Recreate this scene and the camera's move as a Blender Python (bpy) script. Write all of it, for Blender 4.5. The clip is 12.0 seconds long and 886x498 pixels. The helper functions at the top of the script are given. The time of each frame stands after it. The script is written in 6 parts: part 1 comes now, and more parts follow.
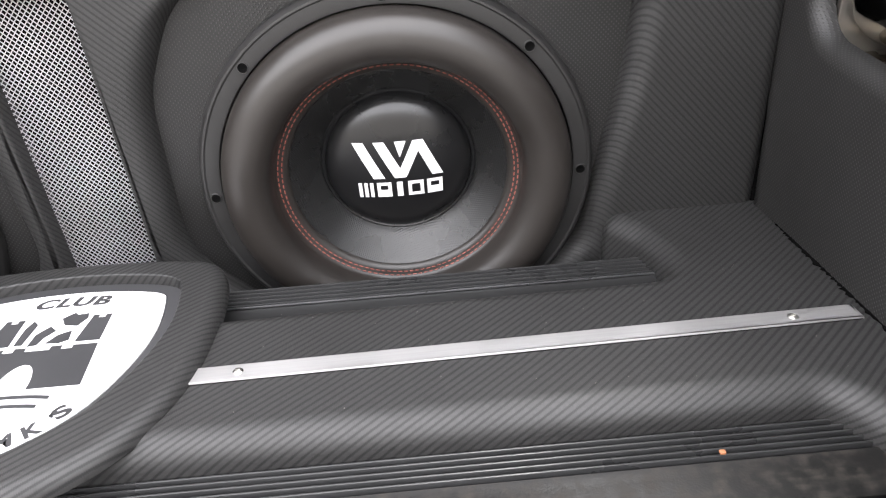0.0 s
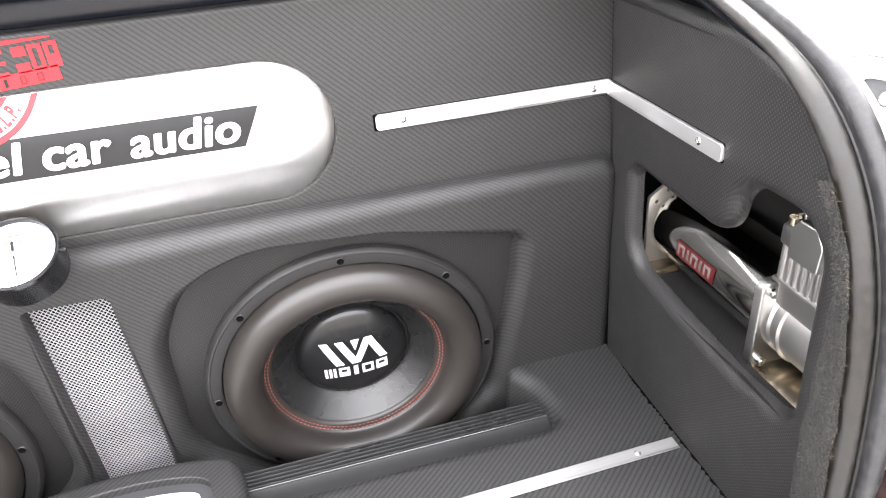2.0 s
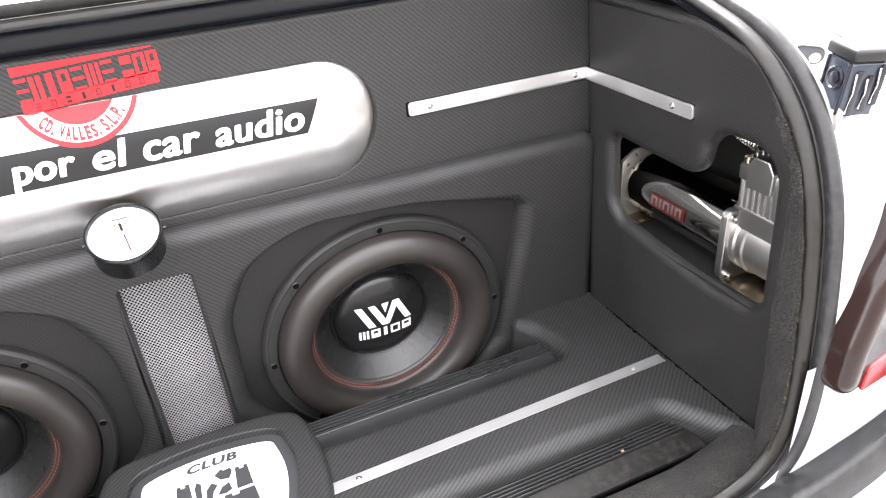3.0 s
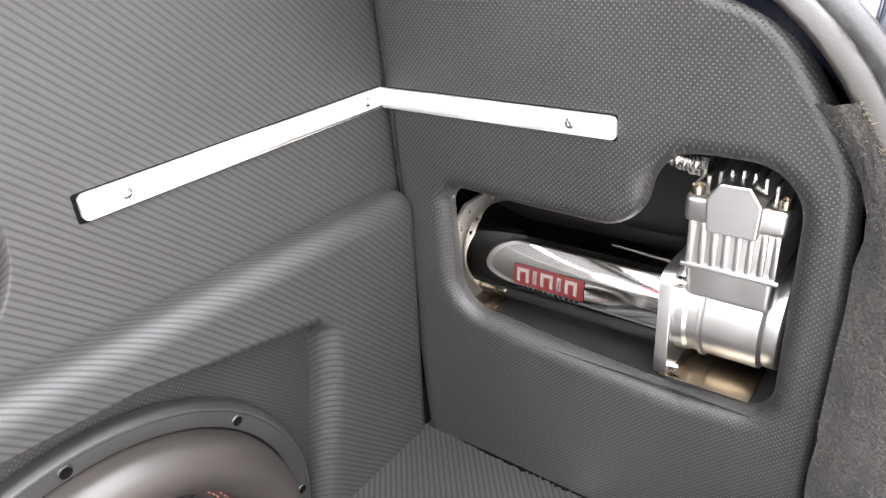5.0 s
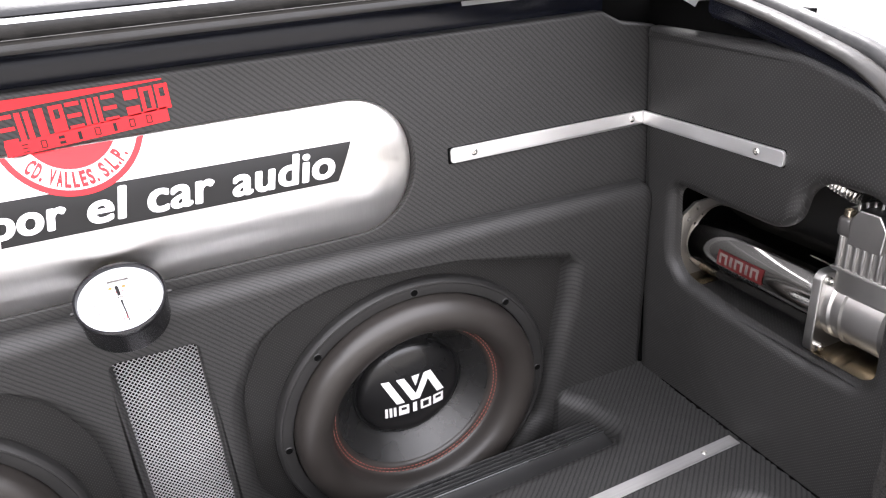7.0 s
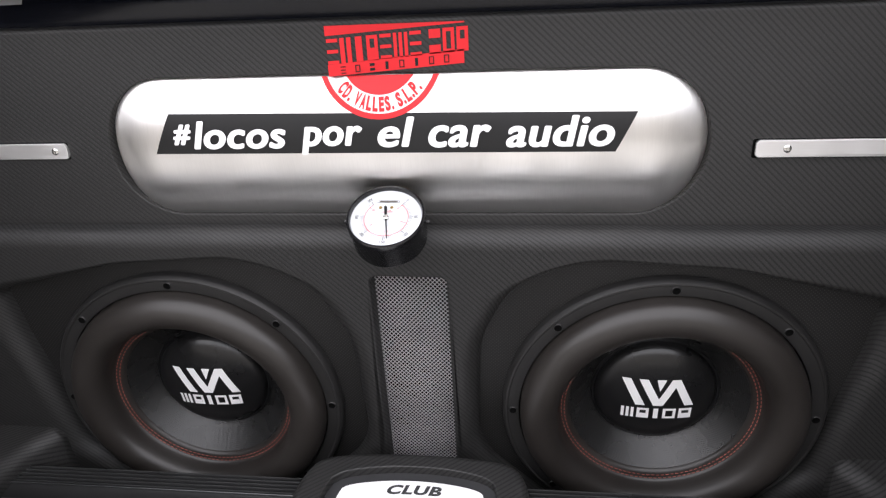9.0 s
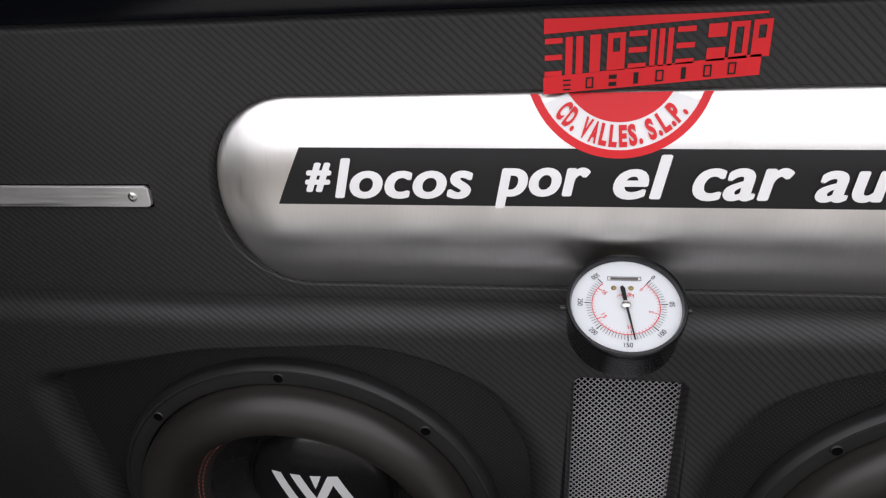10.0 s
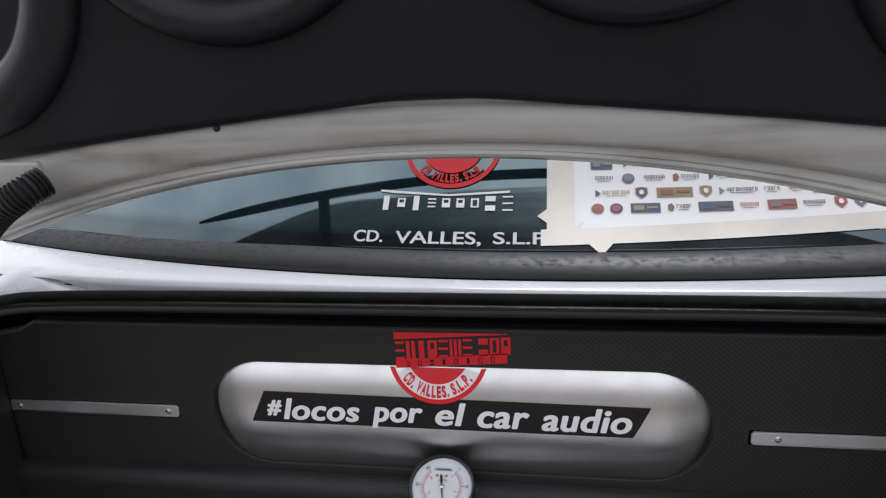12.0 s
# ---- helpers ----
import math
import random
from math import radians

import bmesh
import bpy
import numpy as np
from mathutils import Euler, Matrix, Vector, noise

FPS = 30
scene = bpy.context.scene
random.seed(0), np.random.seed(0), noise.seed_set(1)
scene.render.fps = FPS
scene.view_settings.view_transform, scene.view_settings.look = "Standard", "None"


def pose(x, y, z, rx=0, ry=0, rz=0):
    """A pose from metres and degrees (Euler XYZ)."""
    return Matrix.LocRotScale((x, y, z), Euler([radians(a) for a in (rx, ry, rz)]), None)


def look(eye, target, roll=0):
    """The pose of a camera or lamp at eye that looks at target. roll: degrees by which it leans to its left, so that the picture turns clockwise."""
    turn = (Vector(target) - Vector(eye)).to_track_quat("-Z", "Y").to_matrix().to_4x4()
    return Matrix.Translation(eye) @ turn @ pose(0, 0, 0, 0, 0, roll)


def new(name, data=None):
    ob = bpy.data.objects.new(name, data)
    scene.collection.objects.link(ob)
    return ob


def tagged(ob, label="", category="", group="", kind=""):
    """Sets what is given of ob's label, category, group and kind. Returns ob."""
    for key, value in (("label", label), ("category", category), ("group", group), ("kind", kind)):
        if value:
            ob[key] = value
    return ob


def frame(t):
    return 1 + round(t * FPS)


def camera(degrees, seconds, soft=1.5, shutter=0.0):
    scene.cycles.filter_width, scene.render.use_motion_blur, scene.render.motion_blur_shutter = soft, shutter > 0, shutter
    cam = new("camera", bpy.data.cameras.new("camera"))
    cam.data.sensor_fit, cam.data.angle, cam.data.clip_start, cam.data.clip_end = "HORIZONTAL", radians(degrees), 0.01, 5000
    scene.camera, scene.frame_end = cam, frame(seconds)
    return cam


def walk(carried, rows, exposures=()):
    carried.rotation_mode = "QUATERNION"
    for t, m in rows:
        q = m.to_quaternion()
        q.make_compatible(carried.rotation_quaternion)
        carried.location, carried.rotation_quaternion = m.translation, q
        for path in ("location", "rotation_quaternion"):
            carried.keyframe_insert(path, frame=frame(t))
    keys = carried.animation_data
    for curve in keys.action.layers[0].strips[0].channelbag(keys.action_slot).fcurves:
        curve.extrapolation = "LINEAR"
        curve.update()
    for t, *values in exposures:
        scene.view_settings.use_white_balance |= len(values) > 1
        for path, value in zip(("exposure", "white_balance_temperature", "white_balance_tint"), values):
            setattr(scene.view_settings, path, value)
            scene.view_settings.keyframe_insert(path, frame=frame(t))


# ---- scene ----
cam = camera(65.0, 12.0, 1.25)
PATH = [
    (0, (0.297, -0.509, 0.351), (0.354, 1.232, -0.631), -3.9),
    (0.5, (0.283, -0.48, 0.406), (0.579, 1.223, -0.6), -4.6),
    (1, (0.297, -0.494, 0.481), (0.653, 1.19, -0.536), -4.7),
    (1.5, (0.281, -0.529, 0.535), (0.659, 1.156, -0.474), -4.3),
    (2, (0.249, -0.588, 0.611), (0.641, 1.094, -0.399), -4.6),
    (2.5, (0.163, -0.683, 0.645), (0.608, 0.984, -0.368), -4.7),
    (3, (0.09, -0.682, 0.633), (0.732, 0.938, -0.348), -5.0),
    (3.5, (0.024, -0.581, 0.614), (1.025, 0.893, -0.295), -5.1),
    (3.7, (0.024, -0.535, 0.602), (1.138, 0.854, -0.307), -5.2),
    (5.3, (0.213, -0.333, 0.521), (1.605, 0.785, -0.381), -4.4),
    (5.5, (0.197, -0.352, 0.539), (1.538, 0.817, -0.376), -4.7),
    (6, (0.163, -0.384, 0.542), (1.413, 0.893, -0.356), -4.2),
    (6.5, (0.116, -0.465, 0.58), (1.163, 0.993, -0.301), -4.4),
    (7, (0.078, -0.577, 0.597), (0.779, 1.096, -0.245), -4.4),
    (7.2, (0.088, -0.582, 0.583), (0.683, 1.131, -0.26), -3.2),
    (8.8, (0.195, -0.623, 0.59), (-0.032, 1.183, -0.237), -2.7),
    (9, (0.15, -0.576, 0.571), (-0.091, 1.23, -0.255), -2.8),
    (9.5, (0.055, -0.477, 0.57), (-0.218, 1.331, -0.242), -3.0),
    (10, (-0.013, -0.397, 0.551), (-0.306, 1.401, -0.273), -3.0),
    (10.5, (-0.016, -0.359, 0.533), (-0.304, 1.441, -0.29), -3.0),
    (11, (0.038, -0.395, 0.573), (-0.251, 1.417, -0.223), -3.2),
    (11.5, (0.103, -0.504, 0.696), (-0.177, 1.307, -0.104), -3.4),
    (12, (0.147, -0.618, 0.813), (-0.176, 1.244, 0.157), -3.3),
]
EXPOSURES = [(0, 2.9, 6350, 10), (0.5, 3.45, 6350, 10), (1.0, 3.9, 6350, 10), (1.6, 3.8, 6350, 10), (2.5, 3.12, 6350, 11), (3.7, 2.87, 6350, 11), (5.5, 4.25, 6350, 10), (6.5, 3.55, 6300, 12), (7.0, 2.6, 6300, 13), (8.8, 1.62, 6300, 12), (10.5, 0.42, 6300, 11), (11.0, 0.25, 6300, 11), (12.0, 0.0, 6050, 11)]
walk(cam, [(t, look(eye, target, roll)) for t, eye, target, roll in PATH], EXPOSURES)

# ---- world, sun and exposure ----
world = bpy.data.worlds.new("overcast_sky")
scene.world = world
world.use_nodes = True
wn, wl = world.node_tree.nodes, world.node_tree.links
sky = wn.new("ShaderNodeTexSky")
sky.sky_type, sky.sun_disc = "NISHITA", False
sky.sun_elevation, sky.sun_rotation = radians(62), radians(15)
sky.air_density, sky.dust_density = 1.0, 3.0
pale = wn.new("ShaderNodeHueSaturation")
pale.inputs["Saturation"].default_value = 0.3
wl.new(sky.outputs["Color"], pale.inputs["Color"])
cloud = wn.new("ShaderNodeMix")
cloud.data_type = "RGBA"
cloud.inputs[0].default_value = 0.85
# soft cloud cover, lighter and greyer all over the sky
puff = wn.new("ShaderNodeTexNoise")
puff.inputs["Scale"].default_value, puff.inputs["Detail"].default_value = 5.0, 6.0
wl.new(wn.new("ShaderNodeTexCoord").outputs["Generated"], puff.inputs["Vector"])
tone = wn.new("ShaderNodeMapRange")
for key, v in zip(("From Min", "From Max", "To Min", "To Max"), (0.36, 0.66, 0.0, 1.0)):
    tone.inputs[key].default_value = v
wl.new(puff.outputs["Fac"], tone.inputs["Value"])
cover = wn.new("ShaderNodeMix")
cover.data_type = "RGBA"
cover.inputs[6].default_value, cover.inputs[7].default_value = (2.65, 2.68, 2.82, 1), (4.85, 4.55, 4.45, 1)
wl.new(tone.outputs["Result"], cover.inputs[0])
wl.new(cover.outputs[2], cloud.inputs[7])
wl.new(pale.outputs["Color"], cloud.inputs[6])
wl.new(cloud.outputs[2], wn["Background"].inputs["Color"])
wn["Background"].inputs["Strength"].default_value = 0.34
sun_data = bpy.data.lights.new("sun", "SUN")
sun_data.energy, sun_data.angle, sun_data.color = 2.2, radians(30), (1.0, 0.97, 0.93)
sun = new("sun", sun_data)
sun.matrix_world = look((0.4, 1.5, 3.0), (0, 0, 0))

# ---- materials ----


class Nodes:
    """A node material with a few short ways to wire it."""

    def __init__(self, name, base=(0.5, 0.5, 0.5), rough=0.5, metal=0.0, **more):
        self.mat = bpy.data.materials.new(name)
        self.mat.use_nodes = True
        self.n, self.l = self.mat.node_tree.nodes, self.mat.node_tree.links
        self.bsdf = self.n["Principled BSDF"]
        self.set("Base Color", (*base, 1)), self.set("Roughness", rough), self.set("Metallic", metal)
        for key, value in more.items():
            self.set(key.replace("_", " "), value)

    def set(self, key, value):
        socket = self.bsdf.inputs[key]
        if isinstance(value, bpy.types.NodeSocket):
            self.l.new(value, socket)
        else:
            socket.default_value = value

    def put(self, node, key, value):
        if isinstance(value, bpy.types.NodeSocket):
            self.l.new(value, node.inputs[key])
        else:
            node.inputs[key].default_value = value

    def coords(self):
        return self.n.new("ShaderNodeTexCoord").outputs["Object"]

    def dot(self, vec, by):
        node = self.n.new("ShaderNodeVectorMath")
        node.operation = "DOT_PRODUCT"
        self.put(node, 0, vec)
        node.inputs[1].default_value = by
        return node.outputs["Value"]

    def math(self, op, a, b=0.0, clamp=False):
        node = self.n.new("ShaderNodeMath")
        node.operation, node.use_clamp = op, clamp
        self.put(node, 0, a), self.put(node, 1, b)
        return node.outputs[0]

    def noise(self, scale, detail=3.0, vec=None, stretch=None):
        node = self.n.new("ShaderNodeTexNoise")
        node.inputs["Scale"].default_value, node.inputs["Detail"].default_value = scale, detail
        vec = vec or self.coords()
        if stretch:
            m = self.n.new("ShaderNodeMapping")
            m.inputs["Scale"].default_value = stretch
            self.l.new(vec, m.inputs["Vector"])
            vec = m.outputs["Vector"]
        self.l.new(vec, node.inputs["Vector"])
        return node.outputs["Fac"]

    def span(self, fac, a, b, lo=0.0, hi=1.0):
        """fac from lo..hi to a..b, clamped."""
        node = self.n.new("ShaderNodeMapRange")
        self.put(node, "Value", fac)
        for key, v in zip(("From Min", "From Max", "To Min", "To Max"), (lo, hi, a, b)):
            node.inputs[key].default_value = v
        return node.outputs["Result"]

    def blend(self, fac, a, b):
        node = self.n.new("ShaderNodeMix")
        node.data_type = "RGBA"
        self.put(node, 0, fac)
        for key, v in ((6, a), (7, b)):
            self.put(node, key, v if isinstance(v, bpy.types.NodeSocket) else (*v, 1))
        return node.outputs[2]

    def bump(self, height, distance, strength=1.0, then=None):
        node = self.n.new("ShaderNodeBump")
        node.inputs["Distance"].default_value, node.inputs["Strength"].default_value = distance, strength
        self.l.new(height, node.inputs["Height"])
        if then:
            self.l.new(then, node.inputs["Normal"])
        self.set("Normal", node.outputs["Normal"])
        return node.outputs["Normal"]


def twill(name, along, up, cell=0.00135, dark=(0.0066, 0.0065, 0.0064), light=(0.0220, 0.0216, 0.0211)):
    """Embossed vinyl with the look of a two by two twill weave; along and up give the weave's two ways."""
    k = Nodes(name, rough=0.45)
    p = k.coords()
    u, v = (k.math("DIVIDE", k.dot(p, way), cell) for way in (along, up))
    # half-cell steps give the stripes their fine teeth
    fine_u, fine_v = (k.math("FLOOR", k.math("MULTIPLY", w, 2.0)) for w in (u, v))
    step = k.math("MULTIPLY", k.math("ADD", fine_u, fine_v), 0.5)
    saw = k.math("PINGPONG", k.math("ADD", step, 0.5), 2.0)
    over = k.span(saw, 0.0, 1.0, 0.4, 1.1)
    thread = k.math("PINGPONG", k.math("MULTIPLY", u, 3.0), 1.0)
    stain = k.noise(9.0, 4.0)
    fine = k.noise(400.0, 2.0)
    tone = k.math("MULTIPLY", over, k.span(fine, 0.7, 1.0, 0.3, 0.7))
    k.set("Base Color", k.blend(tone, dark, light))
    k.set("Roughness", k.math("ADD", k.span(over, 0.60, 0.52), k.span(stain, -0.05, 0.07, 0.35, 0.65)))
    k.bump(k.math("ADD", over, k.math("MULTIPLY", thread, 0.15)), 0.0003, 0.5)
    k.set("Specular IOR Level", 0.45)
    return k.mat


def dotted(name, along, up, pitch=0.0042, dark=(0.0100, 0.0097, 0.0094), light=(0.034, 0.033, 0.0315)):
    """Black vinyl with a weave of small raised dots in staggered rows."""
    k = Nodes(name, rough=0.5)
    p = k.coords()
    v = k.math("DIVIDE", k.dot(p, up), pitch * 0.5)
    row = k.math("FLOOR", v)
    u = k.math("ADD", k.math("DIVIDE", k.dot(p, along), pitch), k.math("MULTIPLY", row, 0.5))
    du = k.math("MULTIPLY", k.math("SUBTRACT", k.math("FRACT", u), 0.5), 2.0)
    dv = k.math("SUBTRACT", k.math("FRACT", v), 0.5)
    far = k.math("SQRT", k.math("ADD", k.math("MULTIPLY", du, du), k.math("MULTIPLY", dv, dv)))
    spot = k.span(far, 1.0, 0.0, 0.12, 0.40)
    stain = k.noise(8.0, 4.0)
    k.set("Base Color", k.blend(spot, dark, light))
    k.set("Specular IOR Level", 0.45)
    k.set("Roughness", k.span(stain, 0.42, 0.58, 0.35, 0.65))
    k.bump(spot, 0.00032, 0.7)
    return k.mat


def plain(name, base, rough, metal=0.0, grain=300.0, depth=0.0001, spread=0.12, vary=0.25, **more):
    """A surface of one colour with fine grain and faint uneven wear."""
    k = Nodes(name, base, rough, metal, **more)
    fine, wide = k.noise(grain, 2.0), k.noise(14.0, 5.0)
    low = tuple(c * (1 - vary) for c in base)
    k.set("Base Color", k.blend(k.span(wide, 0, 1, 0.3, 0.7), low, base))
    k.set("Roughness", k.span(wide, max(rough - spread / 2, 0.02), rough + spread / 2, 0.35, 0.65))
    if depth:
        k.bump(fine, depth, 0.5)
    return k.mat


def brushed(name, base, rough, stretch, scale=500.0, depth=0.00004):
    """Bare metal with brush marks drawn out one way."""
    k = Nodes(name, base, rough, 1.0)
    lines = k.noise(scale, 2.0, stretch=stretch)
    wide = k.noise(18.0, 5.0)
    k.set("Roughness", k.math("ADD", k.span(lines, rough - 0.07, rough + 0.07, 0.3, 0.7), k.span(wide, -0.03, 0.05, 0.35, 0.65)))
    k.set("Base Color", k.blend(k.span(wide, 0, 1, 0.3, 0.7), tuple(c * 0.9 for c in base), base))
    k.bump(lines, depth, 0.5)
    return k.mat


def felt(name):
    k = Nodes(name, rough=0.95)
    a, b = k.noise(420.0, 5.0), k.noise(45.0, 6.0)
    a = k.span(a, 0.0, 1.0, 0.36, 0.68)
    k.set("Base Color", k.blend(k.math("MULTIPLY", a, k.span(b, 0.4, 1.6, 0.35, 0.65), True), (0.0036, 0.0033, 0.0030), (0.0205, 0.0183, 0.0156)))
    k.bump(a, 0.0015, 0.9)
    return k.mat


def streaked(name, base, grime):
    """Dull paint with grimy streaks drawn out across the car."""
    k = Nodes(name, base, 0.38)
    streak, wide = k.noise(60.0, 5.0, stretch=(0.05, 1, 1)), k.noise(12.0, 5.0)
    amount = k.math("MULTIPLY", k.span(streak, 0.0, 1.0, 0.42, 0.68), k.span(wide, 0.3, 1.0, 0.35, 0.65))
    k.set("Base Color", k.blend(amount, base, grime))
    k.set("Roughness", k.span(amount, 0.3, 0.6))
    k.bump(k.noise(500.0, 2.0), 0.0001, 0.4)
    return k.mat


def dusty(name, base, dust):
    """Dark rubber with lighter dust and scuffs in patches."""
    k = Nodes(name, base, 0.5)
    fine, wide, streak = k.noise(700.0, 2.0), k.noise(130.0, 6.0), k.noise(300.0, 4.0, stretch=(0.15, 1, 1))
    amount = k.math("MULTIPLY", k.span(wide, 0.0, 1.0, 0.42, 0.72), k.span(streak, 0.2, 1.0, 0.35, 0.65))
    k.set("Base Color", k.blend(amount, base, dust))
    k.set("Roughness", k.span(amount, 0.38, 0.75))
    k.set("Specular IOR Level", 0.35)
    k.bump(fine, 0.0002, 0.5)
    return k.mat


TWILL_WALL = twill("carbon_twill_vinyl_wall", (0.965, 0, 0), (0, 1.02, 1.02))
TWILL_FLOOR = twill("carbon_twill_vinyl_floor", (0.92, 0, 0), (0, -1.05, -1.05), 0.0016, (0.0052, 0.0051, 0.0050), (0.0250, 0.0245, 0.0240))
DOTS_SIDE = dotted("dotted_vinyl_side", (0, 1, 0.0), (1, 0, 1), 0.0035)
DOTS_FRONT = dotted("dotted_vinyl_front", (1, 0, 0), (0, 0, 1), 0.0036, (0.0062, 0.0060, 0.0058), (0.031, 0.030, 0.0288))
ALU = brushed("brushed_aluminium", (0.84, 0.835, 0.83), 0.46, (0.03, 1, 1), 900.0, 0.000012)


def brushed_tank(name, base, rough):
    """Steel brushed round and round its axis, with handling smudges and stray scratches."""
    k = Nodes(name, base, rough, 1.0)
    lines, smudge, wide = k.noise(1500.0, 3.0, stretch=(1, 0.04, 0.04)), k.noise(26.0, 7.0, stretch=(1, 0.6, 0.6)), k.noise(9.0, 5.0)
    rub = k.math("ADD", k.span(smudge, -0.05, 0.06, 0.35, 0.65), k.span(lines, -0.06, 0.06, 0.3, 0.7))
    k.set("Roughness", k.math("ADD", rub, rough))
    tone = k.math("MULTIPLY", k.span(wide, 0.82, 1.0, 0.35, 0.6), k.span(lines, 0.93, 1.03, 0.3, 0.7))
    k.set("Base Color", k.blend(tone, tuple(c * 0.45 for c in base), base))
    k.set("Anisotropic", 0.88), k.set("Anisotropic Rotation", 0.25)
    t = k.n.new("ShaderNodeTangent")
    t.direction_type, t.axis = "RADIAL", "X"
    k.set("Tangent", t.outputs["Tangent"])
    k.bump(lines, 0.000007, 0.5)
    return k.mat


TANK = brushed_tank("brushed_tank_steel", (0.92, 0.905, 0.885), 0.44)
CHROME = plain("polished_chrome", (0.66, 0.645, 0.62), 0.08, 1.0, depth=0.0, spread=0.05, vary=0.06)
CAST = plain("polished_cast_aluminium", (0.50, 0.49, 0.475), 0.36, 1.0, grain=160.0, depth=0.0002, spread=0.12)
BRASS = plain("brass", (0.42, 0.30, 0.12), 0.35, 1.0)
RUBBER = plain("black_rubber", (0.011, 0.011, 0.011), 0.5, grain=500.0, Specular_IOR_Level=0.35)
FIBRE = plain("dull_yellow_fibre", (0.12, 0.10, 0.056), 0.9)
GASKET = dusty("grey_black_rubber", (0.0045, 0.0043, 0.004), (0.015, 0.013, 0.011))
SEAL_GREY = dusty("weathered_grey_rubber", (0.0048, 0.0054, 0.0070), (0.0078, 0.0084, 0.0100))
RIB = plain("machined_black_metal", (0.028, 0.028, 0.0285), 0.32, 0.0, grain=700.0, depth=0.00003, Specular_IOR_Level=0.5)
BEAD = plain("bright_machined_edge", (0.16, 0.16, 0.165), 0.3, 0.9, grain=700.0, depth=0.00003)
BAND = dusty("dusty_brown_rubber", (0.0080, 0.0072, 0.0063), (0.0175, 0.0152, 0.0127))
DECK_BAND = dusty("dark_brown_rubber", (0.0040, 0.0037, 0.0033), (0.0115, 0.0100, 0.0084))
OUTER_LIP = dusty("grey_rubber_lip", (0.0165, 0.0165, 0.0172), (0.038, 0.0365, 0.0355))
NAVY = plain("dark_blue_gutter_paint", (0.0030, 0.0038, 0.008), 0.2, depth=0.0, spread=0.06, Specular_IOR_Level=0.3)
PLATE = plain("zinc_plated_steel", (0.36, 0.34, 0.31), 0.38, 0.7, grain=200.0)
# the beige mirrored in the bright feet is put into the metal's colour
WARM = plain("chrome_tinted_beige", (0.52, 0.455, 0.355), 0.24, 1.0, grain=160.0)
LABEL_RED = plain("dull_red_label", (0.06, 0.0072, 0.0072), 0.4, vary=0.15, depth=0.0)
TINT = plain("grey_label_ink", (0.115, 0.10, 0.092), 0.5, vary=0.2, depth=0.0)
FOAM = plain("soft_surround_rubber", (0.0225, 0.0196, 0.0176), 0.42, grain=900.0, depth=0.00006, spread=0.1)
FLANGE = plain("rubber_flange", (0.0165, 0.016, 0.0157), 0.5, grain=700.0)
CAP = plain("glossy_dust_cap", (0.010, 0.010, 0.0105), 0.3, grain=900.0, depth=0.00003)
BLACK_GLOSS = plain("black_gloss_enamel", (0.008, 0.008, 0.009), 0.2, grain=500.0, depth=0.00003)
SMOOTH = plain("smooth_black_vinyl", (0.0075, 0.0078, 0.0088), 0.5, grain=600.0, depth=0.0002, Specular_IOR_Level=0.2)
FRIT = plain("black_printed_glass_border", (0.004, 0.005, 0.006), 0.04, depth=0.0, spread=0.02, IOR=1.9, Specular_IOR_Level=0.6, Specular_Tint=(0.75, 0.95, 1.0, 1.0))
# near-black for the tub; also stands for shade in slots, holes and gaps
VOID = plain("trunk_lining_and_gap_shade", (0.0022, 0.0022, 0.0022), 0.95, Specular_IOR_Level=0.05)
PAINT = plain("white_car_paint", (0.43, 0.44, 0.455), 0.24, grain=900.0, depth=0.00003, vary=0.06, Coat_Weight=0.6)
PAINT_IN = streaked("dull_grey_inner_paint", (0.36, 0.35, 0.325), (0.19, 0.18, 0.15))
FELT = felt("dusty_dark_felt")
WHITE = plain("white_vinyl", (0.82, 0.82, 0.82), 0.4, vary=0.05, depth=0.0)
PALE = plain("greyed_white_vinyl", (0.60, 0.61, 0.62), 0.5, vary=0.1, depth=0.0)
INK = plain("black_vinyl", (0.007, 0.007, 0.0075), 0.4, vary=0.2, depth=0.0, Specular_IOR_Level=0.35)
GREY_INK = plain("charcoal_vinyl", (0.035, 0.035, 0.037), 0.45, vary=0.2, depth=0.0)
RED = plain("red_vinyl", (0.68, 0.022, 0.028), 0.42, vary=0.12, depth=0.0, Specular_IOR_Level=0.25)
PAPER = plain("white_paper", (0.94, 0.94, 0.935), 0.8, vary=0.05)
TAPE = plain("masking_tape", (0.84, 0.81, 0.74), 0.75, vary=0.2)
DIAL = plain("dial_white", (0.62, 0.64, 0.66), 0.5, vary=0.03, depth=0.0)
LAMP_RED = plain("red_lamp_plastic", (0.24, 0.006, 0.009), 0.12, depth=0.0)
LAMP_DARK = plain("smoked_lamp_plastic", (0.018, 0.010, 0.009), 0.14, depth=0.0, Specular_IOR_Level=0.3)
GALV = plain("pale_galvanised_steel", (0.44, 0.43, 0.45), 0.38, 0.4)
STRAND = plain("bright_expanded_aluminium", (0.54, 0.53, 0.55), 0.4, 0.35, depth=0.0)
THREAD = plain("red_thread", (0.33, 0.095, 0.07), 0.75, vary=0.35)
STEEL = plain("zinc_screw", (0.62, 0.61, 0.58), 0.25, 1.0)
ASPHALT = plain("pale_concrete", (0.30, 0.29, 0.275), 0.9, grain=120.0, depth=0.004, vary=0.35)
GLASS = plain("tinted_window_glass", (0.010, 0.022, 0.027), 0.03, depth=0.0, spread=0.02, IOR=2.2, Specular_IOR_Level=0.7, Specular_Tint=(0.75, 0.95, 1.0, 1.0))


